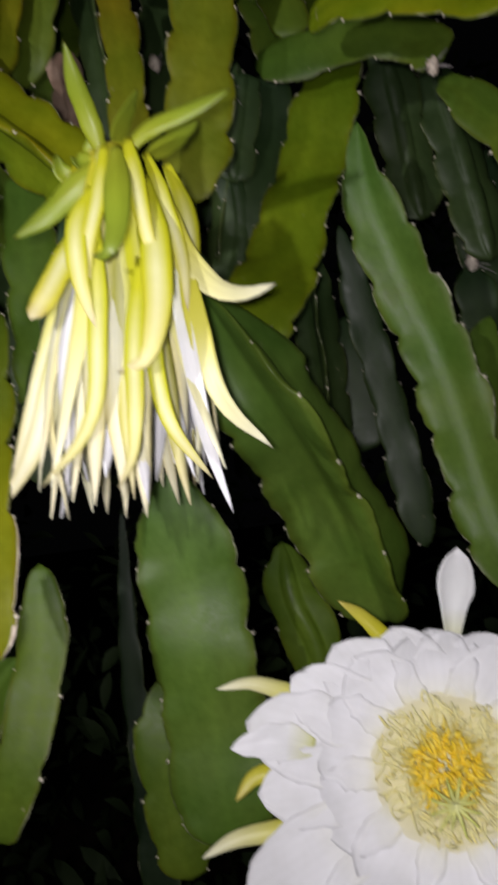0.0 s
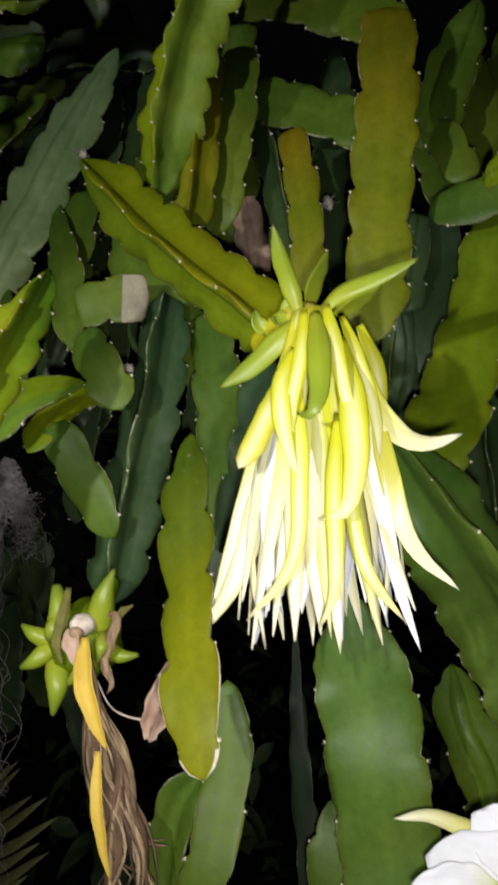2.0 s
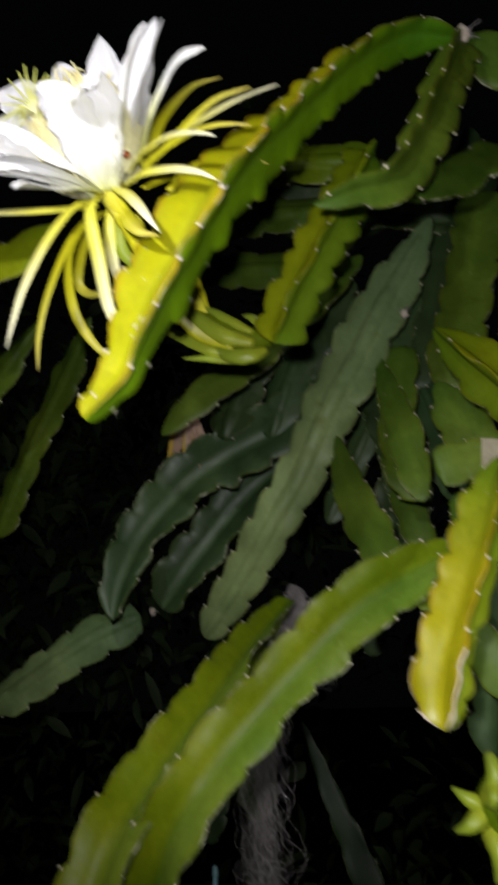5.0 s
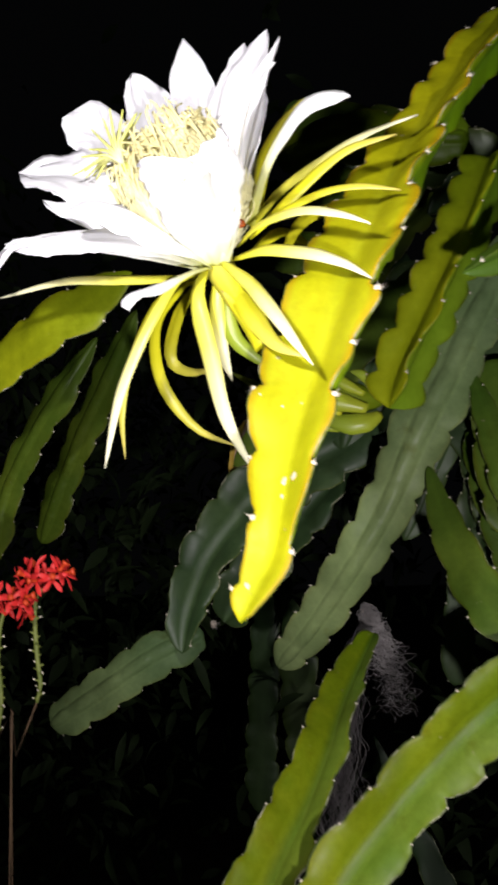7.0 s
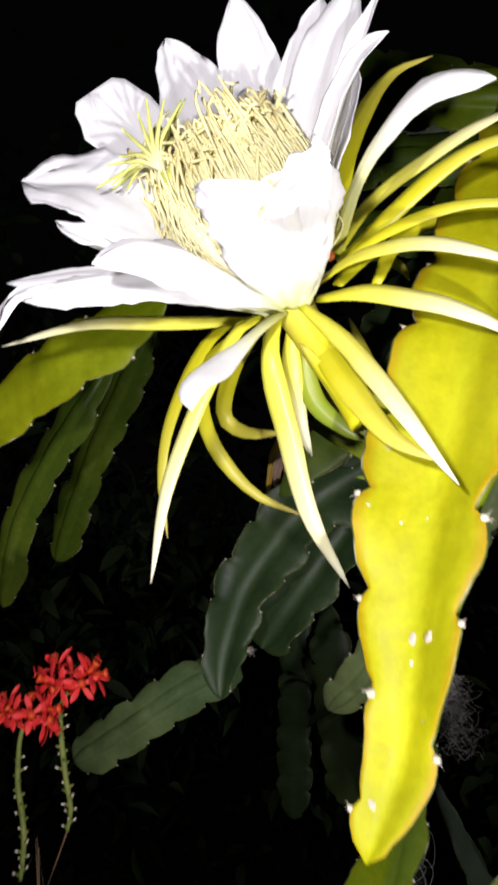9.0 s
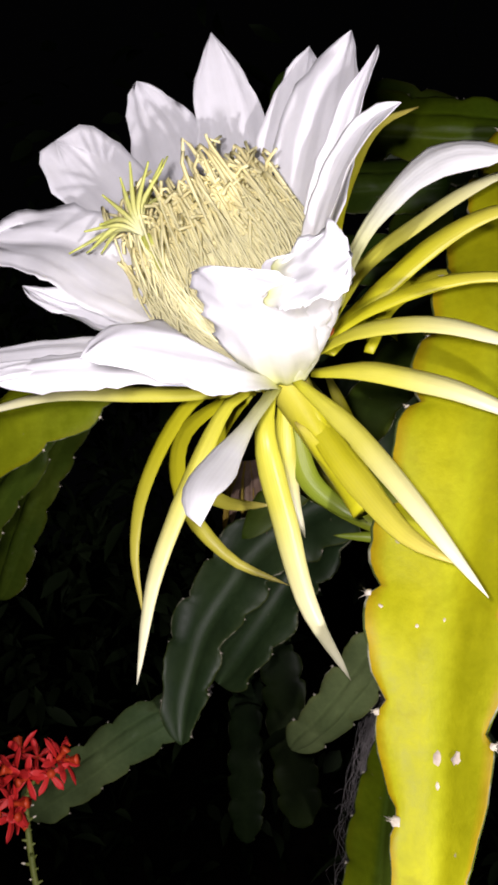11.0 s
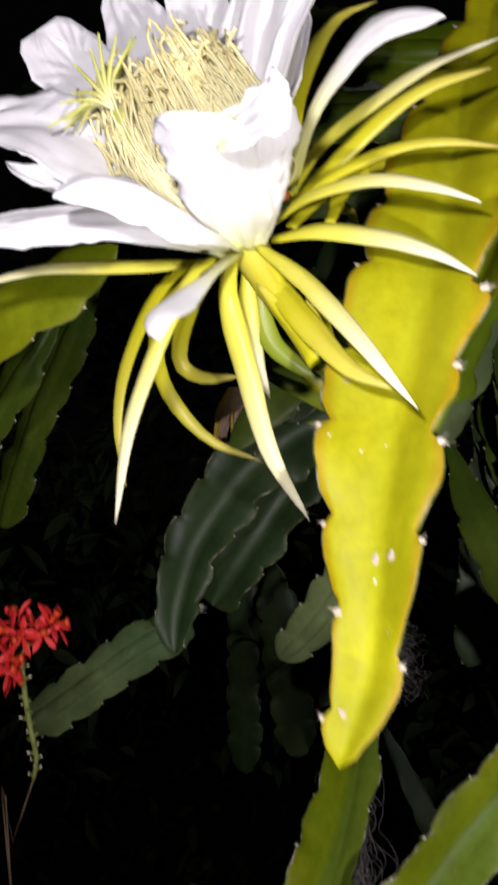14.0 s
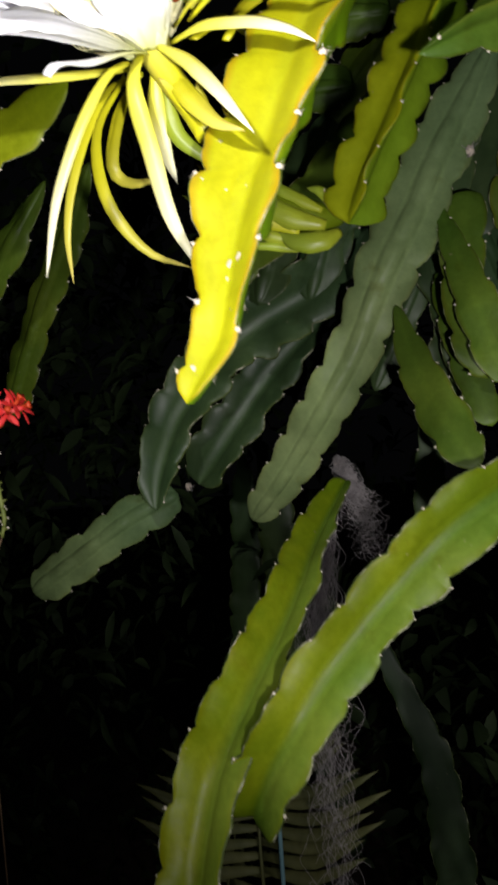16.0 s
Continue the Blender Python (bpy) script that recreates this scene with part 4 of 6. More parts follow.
for ring, (count, r0, r1, r2, w, longest) in enumerate([(19, 0.011, 0.028, 0.043, 0.0155, 1.0), (17, 0.011, 0.026, 0.040, 0.017, 1.01), (14, 0.007, 0.020, 0.032, 0.022, 0.99)]):
    for k in range(count):
        rnd = random.Random(900 + ring * 60 + k)
        a = math.tau * k / count + rnd.uniform(-0.12, 0.12) + ring
        out = Vector((math.cos(a), math.sin(a) * 0.85, 0))
        q = longest * rnd.uniform(0.86, 1.05)
        pts = [A_TOP + out * r0, A_TOP.lerp(A_END, 0.33 * q) + out * r1, A_TOP.lerp(A_END, 0.68 * q) + out * r2 * rnd.uniform(0.9, 1.05), A_TOP.lerp(A_END, q) + out * r2 * rnd.uniform(0.8, 1.35) + Vector((rnd.gauss(0, 0.004), 0, 0))]
        mat = (WILT, SEPAL_PALE, SEPAL_OLD)[rnd.choice((0, 0, 0, 1, 2))] if ring == 0 else (WHITE if ring == 2 or k % 4 == 0 else WILT)
        blade_part("sepal" if ring == 0 else "petal", flower_a, [tuple(p) for p in pts], w * rnd.uniform(0.85, 1.2), tuple(-out), mat, shape="strap", cup=rnd.uniform(0.15, 0.5), thick=0.001, ripple=0.09, jag=0.03, seed=ring * 70 + k, nv=6)
blade_part("bract", flower_a, [(-0.051, 0.500, 1.657), (-0.055, 0.490, 1.678), (-0.057, 0.475, 1.693), (-0.057, 0.465, 1.706)], 0.0116, (0,-1,0.1), BRACT, shape="strap", cup=-0.4, thick=0.001, ripple=0.06, seed=43)
blade_part("bract", flower_a, [(-0.048, 0.520, 1.671), (-0.043, 0.530, 1.694), (-0.033, 0.540, 1.718)], 0.0110, (0,-1,0.1), BRACT, shape="strap", cup=-0.4, thick=0.001, ripple=0.06, seed=44)
blade_part("bract", flower_a, [(-0.038, 0.500, 1.660), (-0.023, 0.495, 1.669), (0.002, 0.490, 1.673), (0.025, 0.485, 1.677)], 0.0143, (0,-1,0.4), BRACT, shape="strap", cup=-0.4, thick=0.001, ripple=0.06, seed=45)
blade_part("bract", flower_a, [(-0.031, 0.520, 1.663), (-0.017, 0.530, 1.677), (0.002, 0.540, 1.692)], 0.0151, (0,-1,0.4), BRACT, shape="strap", cup=-0.4, thick=0.001, ripple=0.06, seed=46)
blade_part("bract", flower_a, [(-0.050, 0.500, 1.658), (-0.067, 0.500, 1.647), (-0.089, 0.505, 1.633), (-0.110, 0.508, 1.623)], 0.0163, (0,-1,0.2), BRACT, shape="strap", cup=-0.4, thick=0.001, ripple=0.06, seed=47)
blade_part("bract", flower_a, [(-0.039, 0.475, 1.651), (-0.037, 0.455, 1.621), (-0.038, 0.445, 1.596), (-0.043, 0.440, 1.582), (-0.052, 0.450, 1.585)], 0.0135, (0,-1,0), BRACT, shape="strap", cup=-0.4, thick=0.001, ripple=0.06, seed=48)
blade_part("sepal", flower_a, [(-0.060, 0.490, 1.624), (-0.071, 0.475, 1.598), (-0.081, 0.465, 1.575), (-0.090, 0.460, 1.561)], 0.0140, (0,-1,0.2), SEPAL_OLD, shape="round", cup=-0.2, thick=0.001, ripple=0.06, seed=49)
blade_part("bract", flower_a, [(-0.027, 0.475, 1.633), (-0.022, 0.455, 1.588), (-0.023, 0.445, 1.553), (-0.030, 0.440, 1.529), (-0.046, 0.445, 1.525)], 0.0158, (0,-1,0), SEPAL_OLD, shape="strap", cup=-0.08, thick=0.001, ripple=0.06, seed=50)
blade_part("sepal", flower_a, [(-0.021, 0.480, 1.634), (-0.014, 0.475, 1.595), (-0.000, 0.480, 1.572), (0.017, 0.487, 1.566), (0.035, 0.493, 1.570)], 0.0148, (0,-1,0.3), SEPAL_PALE, shape="strap", cup=-0.08, thick=0.001, ripple=0.06, seed=51)
blade_part("sepal", flower_a, [(-0.012, 0.480, 1.599), (-0.008, 0.475, 1.547), (-0.001, 0.480, 1.510), (0.021, 0.493, 1.483)], 0.0114, (0,-1,0.1), SEPAL_PALE, shape="strap", cup=-0.08, thick=0.001, ripple=0.06, seed=52)
blade_part("sepal", flower_a, [(-0.025, 0.455, 1.564), (-0.028, 0.450, 1.526), (-0.024, 0.450, 1.497), (-0.009, 0.460, 1.470)], 0.0084, (0,-1,0.1), SEPAL_OLD, shape="strap", cup=-0.08, thick=0.001, ripple=0.06, seed=53)
blade_part("sepal", flower_a, [(-0.015, 0.490, 1.643), (-0.009, 0.500, 1.618), (-0.011, 0.510, 1.594), (-0.018, 0.520, 1.569)], 0.0123, (0.5,-1,0.1), SEPAL_OLD, shape="strap", cup=-0.08, thick=0.001, ripple=0.06, seed=54)
blade_part("sepal", flower_a, [(-0.063, 0.485, 1.606), (-0.084, 0.485, 1.547), (-0.106, 0.490, 1.499), (-0.136, 0.508, 1.469)], 0.0147, (0,-1,0.1), WILT, shape="strap", cup=-0.08, thick=0.001, ripple=0.06, seed=55)
blade_part("sepal", flower_a, [(-0.069, 0.500, 1.614), (-0.092, 0.500, 1.556), (-0.110, 0.500, 1.513), (-0.127, 0.510, 1.485)], 0.0147, (0,-1,0.1), WILT, shape="strap", cup=-0.08, thick=0.001, ripple=0.06, seed=56)
blade_part("sepal", flower_a, [(-0.052, 0.465, 1.614), (-0.055, 0.455, 1.551), (-0.064, 0.455, 1.505), (-0.093, 0.460, 1.477)], 0.0101, (0,-1,0.1), SEPAL_OLD, shape="strap", cup=-0.08, thick=0.001, ripple=0.06, seed=57)
blade_part("sepal", flower_a, [(-0.031, 0.462, 1.585), (-0.036, 0.447, 1.541), (-0.038, 0.438, 1.506), (-0.042, 0.440, 1.485), (-0.052, 0.445, 1.470)], 0.0094, (0,-1,0.1), SEPAL_OLD, shape="strap", cup=-0.08, thick=0.001, ripple=0.06, seed=58)
blade_part("sepal", flower_a, [(-0.052, 0.470, 1.629), (-0.061, 0.460, 1.605), (-0.061, 0.455, 1.576), (-0.056, 0.455, 1.551)], 0.0112, (0,-1,0.1), SEPAL_OLD, shape="strap", cup=-0.08, thick=0.001, ripple=0.06, seed=59)
blade_part("sepal", flower_a, [(-0.032, 0.475, 1.654), (-0.028, 0.460, 1.621), (-0.025, 0.455, 1.594), (-0.021, 0.460, 1.570)], 0.0095, (0,-1,0.1), SEPAL_OLD, shape="strap", cup=-0.08, thick=0.001, ripple=0.06, seed=60)
blade_part("sepal", flower_a, [(-0.045, 0.475, 1.653), (-0.049, 0.462, 1.619), (-0.057, 0.458, 1.588), (-0.058, 0.460, 1.564)], 0.0087, (0,-1,0.1), SEPAL_OLD, shape="strap", cup=-0.08, thick=0.001, ripple=0.06, seed=61)
blade_part("sepal", flower_a, [(-0.024, 0.480, 1.647), (-0.016, 0.470, 1.613), (-0.011, 0.470, 1.584), (-0.012, 0.475, 1.557)], 0.0088, (0.2,-1,0.1), SEPAL_OLD, shape="strap", cup=-0.08, thick=0.001, ripple=0.06, seed=62)
blade_part("petal", flower_a, [(-0.019, 0.480, 1.594), (-0.014, 0.475, 1.535), (-0.011, 0.480, 1.490), (-0.004, 0.490, 1.452)], 0.0084, (0,-1,0.1), WHITE, shape="strap", cup=0.3, seed=63)
# ---- the green fruit with its dried flower ----
fruit = thing("cactus_fruit", (-0.239, 0.60, 1.505), "small green scaly fruit with a shrivelled brown flower hanging from it", "fruit")
F_MID = Vector((-0.2428, 0.572, 1.4709))


def lump(center, r, mat, name, parent, squash=1.0, rough=0.12):
    verts, faces = [], []
    rows, cols = 12, 18
    for i in range(rows + 1):
        th = math.pi * i / rows
        for j in range(cols):
            ph = math.tau * j / cols
            d = Vector((math.sin(th) * math.cos(ph), math.sin(th) * math.sin(ph), math.cos(th) * squash))
            q = r * (1 + rough * noise.noise(d * 2.2 + Vector(center) * 9))
            verts.append(tuple(Vector(center) + d * q - parent.location))
    for i in range(rows):
        for j in range(cols):
            a, b = i * cols + j, i * cols + (j + 1) % cols
            faces.append((a, a + cols, b + cols, b))
    return part(name, mesh_of(name, verts, faces, [mat], [("wing", [0.3] * len(verts)), ("along", [0.3] * len(verts)), ("across", [0.0] * len(verts))]), parent)


lump(F_MID, 0.0265, SKIN["lime"], "fruit_body", fruit, 1.05, 0.2)
tube_part("stalk", fruit, [(-0.240, 0.618, 1.512), (-0.239, 0.60, 1.497), (-0.238, 0.58, 1.480)], [0.008, 0.008, 0.011], SKIN["lime"], "short green stalk")
for points, r, end in [
    ([(-0.2563, 0.562, 1.4748), (-0.2507, 0.552, 1.4931), (-0.2545, 0.556, 1.5105)], 0.0095, 0.006),
    ([(-0.2255, 0.562, 1.4802), (-0.2173, 0.553, 1.4994), (-0.2078, 0.552, 1.518)], 0.0095, 0.002),
    ([(-0.2638, 0.563, 1.4728), (-0.2729, 0.556, 1.4782), (-0.2837, 0.558, 1.4854)], 0.0068, 0.0025),
    ([(-0.2643, 0.562, 1.467), (-0.2736, 0.555, 1.4597), (-0.2847, 0.556, 1.4557)], 0.007, 0.0025),
    ([(-0.258, 0.56, 1.4556), (-0.2537, 0.55, 1.4414), (-0.2581, 0.55, 1.423)], 0.0088, 0.0025),
    ([(-0.2195, 0.562, 1.4628), (-0.2078, 0.556, 1.4586), (-0.1958, 0.558, 1.4583)], 0.0062, 0.0022),
    ([(-0.2295, 0.555, 1.458), (-0.2401, 0.548, 1.4469), (-0.246, 0.55, 1.4422)], 0.0062, 0.002),
    ([(-0.2201, 0.556, 1.4711), (-0.2168, 0.545, 1.4665), (-0.2212, 0.545, 1.4555)], 0.0055, 0.002),
    ([(-0.2507, 0.552, 1.4853), (-0.2536, 0.545, 1.4801), (-0.2572, 0.548, 1.4734)], 0.0065, 0.004),
]:
    tube_part("bract", fruit, points, [r, r * 1.05, r * 0.85, (r + end) * 0.4, end * 0.6], BRACT, sides=10)
blade_part("dry_bract", fruit, [(-0.2404, 0.548, 1.508), (-0.2404, 0.538, 1.49), (-0.2452, 0.538, 1.4712), (-0.2463, 0.544, 1.4556)], 0.0085, (0, -1, 0.1), DRY_GREEN, "shrivelled brownish bract", shape="strap", cup=0.7, thick=0.001, ripple=0.3, crease=0.2, seed=5, nu=20, nv=6)
blade_part("dry_bract", fruit, [(-0.2129, 0.55, 1.4879), (-0.2054, 0.548, 1.4841), (-0.2097, 0.545, 1.4702), (-0.2142, 0.545, 1.4555), (-0.2104, 0.545, 1.4424), (-0.2152, 0.545, 1.4352)], 0.008, (0, -1, 0.1), DRY, "shrivelled brownish bract", shape="strap", cup=0.7, thick=0.001, ripple=0.3, crease=0.2, seed=5, nu=20, nv=6)
blade_part("dry_bract", fruit, [(-0.2121, 0.55, 1.4753), (-0.2051, 0.55, 1.4866), (-0.1951, 0.552, 1.4924)], 0.0055, (0, -1, 0.1), DRY_GREEN, "shrivelled brownish bract", shape="strap", cup=0.7, thick=0.001, ripple=0.3, crease=0.2, seed=5, nu=20, nv=6)
lump((-0.2318, 0.548, 1.4822), 0.0095, SCAR, "scar", fruit, 0.8)
lump((-0.2333, 0.541, 1.4772), 0.0055, DRY, "scar_heart", fruit, 0.8)
blade_part("dry_tube", fruit, [(-0.2355, 0.538, 1.4805), (-0.2343, 0.536, 1.4713), (-0.2318, 0.536, 1.4621), (-0.23, 0.536, 1.4537)], 0.0125, (0, -1, 0.1), DRY_PINK, "pinkish withered flower tube", shape="strap", cup=0.6, thick=0.0012, ripple=0.15, seed=9)
blade_part("dry_sepal", fruit, [(-0.226, 0.539, 1.474), (-0.222, 0.527, 1.448), (-0.216, 0.525, 1.425), (-0.210, 0.53, 1.402)], 0.013, (0, -1, 0), DRY_YELLOW, "curled yellow dead sepal", shape="strap", cup=0.6, thick=0.0015)
blade_part("dry_sepal", fruit, [(-0.216, 0.530, 1.402), (-0.216, 0.525, 1.375), (-0.214, 0.525, 1.35), (-0.212, 0.53, 1.325)], 0.008, (0, -1, 0), DRY_YELLOW, "curled yellow dead sepal", shape="strap", cup=0.6, thick=0.0015)
rnd_f = random.Random(77)
for k in range(34):
    a = math.tau * k / 34
    out = Vector((math.cos(a), 0.7 * math.sin(a), 0))
    z1 = rnd_f.uniform(1.25, 1.34)
    sway = Vector((rnd_f.uniform(-0.008, 0.008), 0, 0))
    pts = [Vector((-0.228, 0.542, 1.472)) + out * 0.002, Vector((-0.223, 0.54, 1.435)) + out * 0.003 + sway * 0.3, Vector((-0.214, 0.542, 1.39)) + out * 0.008 - sway, Vector((-0.208, 0.542, 1.345)) + out * 0.014 + sway, Vector((-0.206 + 0.016 * rnd_f.uniform(-1, 1), 0.545, z1)) + out * rnd_f.uniform(0.006, 0.026)]
    blade_part("dry_petal", fruit, [tuple(p) for p in pts], rnd_f.uniform(0.002, 0.009), tuple(-out + Vector((0.3 * rnd_f.uniform(-1, 1), 0, 0))), DRY if k % 2 else DRY_DARK, shape="strap", cup=rnd_f.uniform(-0.9, 0.9), thick=0.0008, ripple=0.6, crease=0.4, jag=0.15, seed=k, nu=26, nv=7)

scrap = thing("dead_leaf", (-0.165, 0.570, 1.460), "curled pinkish-brown dead leaf caught on the stem", "dead leaf")
blade_part("leaf_blade", scrap, [(-0.163, 0.572, 1.464), (-0.174, 0.562, 1.445), (-0.184, 0.560, 1.424), (-0.194, 0.563, 1.400)], 0.017, (0.2, -1, 0), DRY_PINK, shape="petal", cup=0.7, thick=0.001, ripple=0.25, seed=3)
blade_part("leaf_fold", scrap, [(-0.178, 0.566, 1.440), (-0.188, 0.560, 1.42), (-0.197, 0.562, 1.402)], 0.011, (-0.6, -1, 0), DRY_PINK, shape="petal", cup=0.7, thick=0.001, ripple=0.25, seed=4)
thread = thing("withered_style", (-0.215, 0.548, 1.432), "thin white withered style hanging across a gap", "thread")
tube_part("thread", thread, [(-0.222, 0.545, 1.445), (-0.214, 0.546, 1.428), (-0.206, 0.552, 1.420), (-0.194, 0.563, 1.414)], [0.0007, 0.0007, 0.0008, 0.001], SCAR, sides=6)

# ---- the bud on the two-winged stem ----
bud = thing("flower_bud", (-0.405, 0.527, 1.866), "green scaly flower bud with loose pointed scales", "bud")
tube_part("bud_body", bud, [(-0.4054, 0.525, 1.8637), (-0.4184, 0.52, 1.8622), (-0.4312, 0.516, 1.8646), (-0.4503, 0.512, 1.8752), (-0.4698, 0.508, 1.8908), (-0.4861, 0.505, 1.9064)], [0.007, 0.0125, 0.0145, 0.0125, 0.0085, 0.002], SKIN["lime"], "", 14)
for points, wide, mat in [
    ([(-0.4224, 0.512, 1.8423), (-0.4376, 0.503, 1.8389), (-0.4584, 0.5, 1.8427), (-0.4822, 0.5, 1.8456)], 0.0075, BRACT),
    ([(-0.4252, 0.506, 1.8445), (-0.4523, 0.499, 1.8488), (-0.4851, 0.496, 1.8682), (-0.5211, 0.494, 1.891)], 0.0105, BRACT),
    ([(-0.4334, 0.5, 1.8489), (-0.4645, 0.495, 1.8675), (-0.4881, 0.492, 1.894), (-0.5062, 0.49, 1.9111)], 0.0135, SEPAL_OLD),
    ([(-0.4136, 0.501, 1.851), (-0.4421, 0.495, 1.8617), (-0.4653, 0.493, 1.8803), (-0.4852, 0.493, 1.8974)], 0.017, BRACT),
    ([(-0.4576, 0.5, 1.8881), (-0.4724, 0.497, 1.905), (-0.4821, 0.496, 1.9251), (-0.4878, 0.496, 1.9435)], 0.0155, SEPAL_PALE),
    ([(-0.4159, 0.504, 1.863), (-0.4372, 0.5, 1.8768), (-0.4537, 0.499, 1.889), (-0.4634, 0.5, 1.8952)], 0.0095, BRACT),
    ([(-0.4586, 0.502, 1.894), (-0.4682, 0.502, 1.9199), (-0.4791, 0.504, 1.9505)], 0.008, SEPAL),
    ([(-0.4071, 0.512, 1.8674), (-0.4172, 0.51, 1.88), (-0.4272, 0.51, 1.8838)], 0.0085, BRACT),
    ([(-0.405, 0.51, 1.848), (-0.4171, 0.5, 1.8413), (-0.4352, 0.498, 1.8417), (-0.45, 0.5, 1.8511)], 0.017, BRACT),
]:
    blade_part("scale", bud, points, wide, (0, -1, 0.1), mat, shape="strap", cup=-0.5, thick=0.0016, seed=int(wide * 9000))

# ---- a spent flower behind, and hanging roots ----
spent = thing("spent_flower", (-0.600, 0.815, 1.905), "shrivelled pale brown flower remnant behind the stems", "flower remnant")
for k in range(12):
    r_ = random.Random(300 + k)
    x = r_.uniform(-0.02, 0.02)
    blade_part("dry_petal", spent, [(-0.602 + x * 0.4, 0.815, 1.915), (-0.605 + x, 0.808 + r_.uniform(0, 0.02), 1.885), (-0.607 + x * 1.5, 0.815, 1.845 + r_.uniform(-0.01, 0.02))], 0.008, (0, -1, 0), DRY_PINK if k % 3 else DRY_YELLOW, shape="strap", cup=0.6, thick=0.001, ripple=0.2, seed=k, nv=4)


def root_skein(at, path, count, spread, seed, label):
    rnd = random.Random(seed)
    lines = []
    for _ in range(count):
        pts, drift = [], Vector((rnd.gauss(0, spread * 0.4), rnd.gauss(0, spread * 0.3), 0))
        stop = rnd.uniform(0.35, 1.0)
        c, _ = spline(path, 30)
        for i in range(max(3, int(30 * stop))):
            drift = drift * 0.66 + Vector((rnd.gauss(0, spread * 0.62), rnd.gauss(0, spread * 0.5), rnd.gauss(0, spread * 0.4)))
            pts.append(c[i] + drift * (0.35 + 0.65 * min(1.0, i / 14)))
        lines.append((pts, [rnd.uniform(0.0002, 0.00055), 0.00018]))
        if rnd.random() < 0.7:
            j = rnd.randrange(1, len(pts))
            q = pts[j]
            d = Vector((rnd.uniform(-1, 1), rnd.uniform(-0.6, 0.6), rnd.uniform(-0.9, 0.3))) * spread * rnd.uniform(0.6, 1.5)
            lines.append(([q, q + d * 0.5 + Vector((0, 0, 0.004)), q + d], [0.0004, 0.0002]))
    return many_tubes("aerial_root_tangle", cactus, lines, ROOT, 3, label, "stuff")


root_skein((-0.487, 0.885, 1.672), [(-0.487, 0.885, 1.672), (-0.510, 0.885, 1.60), (-0.535, 0.885, 1.44), (-0.530, 0.885, 1.27), (-0.533, 0.885, 1.05)], 105, 0.018, 8, "grey tangled aerial roots hanging in a skein")
root_skein((-0.487, 0.885, 1.68), [(-0.487, 0.885, 1.685), (-0.475, 0.875, 1.66), (-0.462, 0.87, 1.62), (-0.455, 0.87, 1.56)], 95, 0.012, 18, "grey tuft of aerial roots at a woody joint")


def woody_joint(at, r, label="pale corky joint between two stems"):
    joint = lump(at, r, SCAR, "joint", cactus, 1.3, 0.5)
    joint["label"] = label
    rnd = random.Random(int(abs(at[0]) * 1e4))
    lines = []
    for _ in range(9):
        d = Vector((rnd.uniform(-1, 1), rnd.uniform(-1, 0.2), rnd.uniform(-1, 0.6))) * r * rnd.uniform(1.6, 3.2)
        lines.append(([Vector(at), Vector(at) + d * 0.5, Vector(at) + d], [0.0007, 0.0003]))
    v, f, al = [], [], []
    for pts, radii in lines:
        a, b, q = tube(pts, radii, 4)
        f += [tuple(i + len(v) for i in face) for face in b]
        v += a
        al += q
    part("rootlet_tuft", mesh_of("rootlet_tuft", [tuple(p - cactus.location) for p in v], f, [ROOT], [("along", al)]), joint)
    return joint


for at, r in (((-0.302, 0.745, 1.977), 0.006), ((-0.386, 0.745, 1.824), 0.006), ((0.171, 0.640, 1.756), 0.007), ((-0.487, 0.885, 1.675), 0.008), ((-0.691, 0.90, 1.665), 0.006), ((-0.205, 0.545, 2.168), 0.009), ((-0.221, 0.636, 1.690), 0.005), ((0.019, 0.655, 1.775), 0.008), ((0.222, 0.815, 1.655), 0.009), ((-0.05, 0.79, 1.887), 0.008)):
    woody_joint(at, r * 0.68)


# ---- red orchids on thin stalks ----
def floret_mesh():
    verts, faces, al, ac = [], [], [], []
    for k in range(5):
        a = math.tau * k / 5 + 0.3
        d = Vector((math.cos(a), math.sin(a), 0.15))
        v, f, s, c = blade([Vector((0, 0, 0)), d * 0.005 + Vector((0, 0, 0.0006)), d * 0.0105], 0.0032, (0, 0, 1), RED, shape="petal", cup=0.2, thick=0.0004, seed=k, nu=6, nv=3)
        n = len(verts)
        verts += v
        faces += [tuple(i + n for i in q) for q in f]
        al += s
        ac += c
    v, f, s = tube([Vector((0, 0, 0)), Vector((0, -0.001, 0.003)), Vector((0, -0.002, 0.0065))], [0.0012, 0.001, 0.0022], 6)
    n = len(verts)
    verts += v
    faces += [tuple(i + n for i in q) for q in f]
    al += [0.05] * len(s)
    ac += [0.0] * len(s)
    return mesh_of("floret", [tuple(p) for p in verts], faces, [RED], [("along", al), ("across", ac)])


FLORET = floret_mesh()


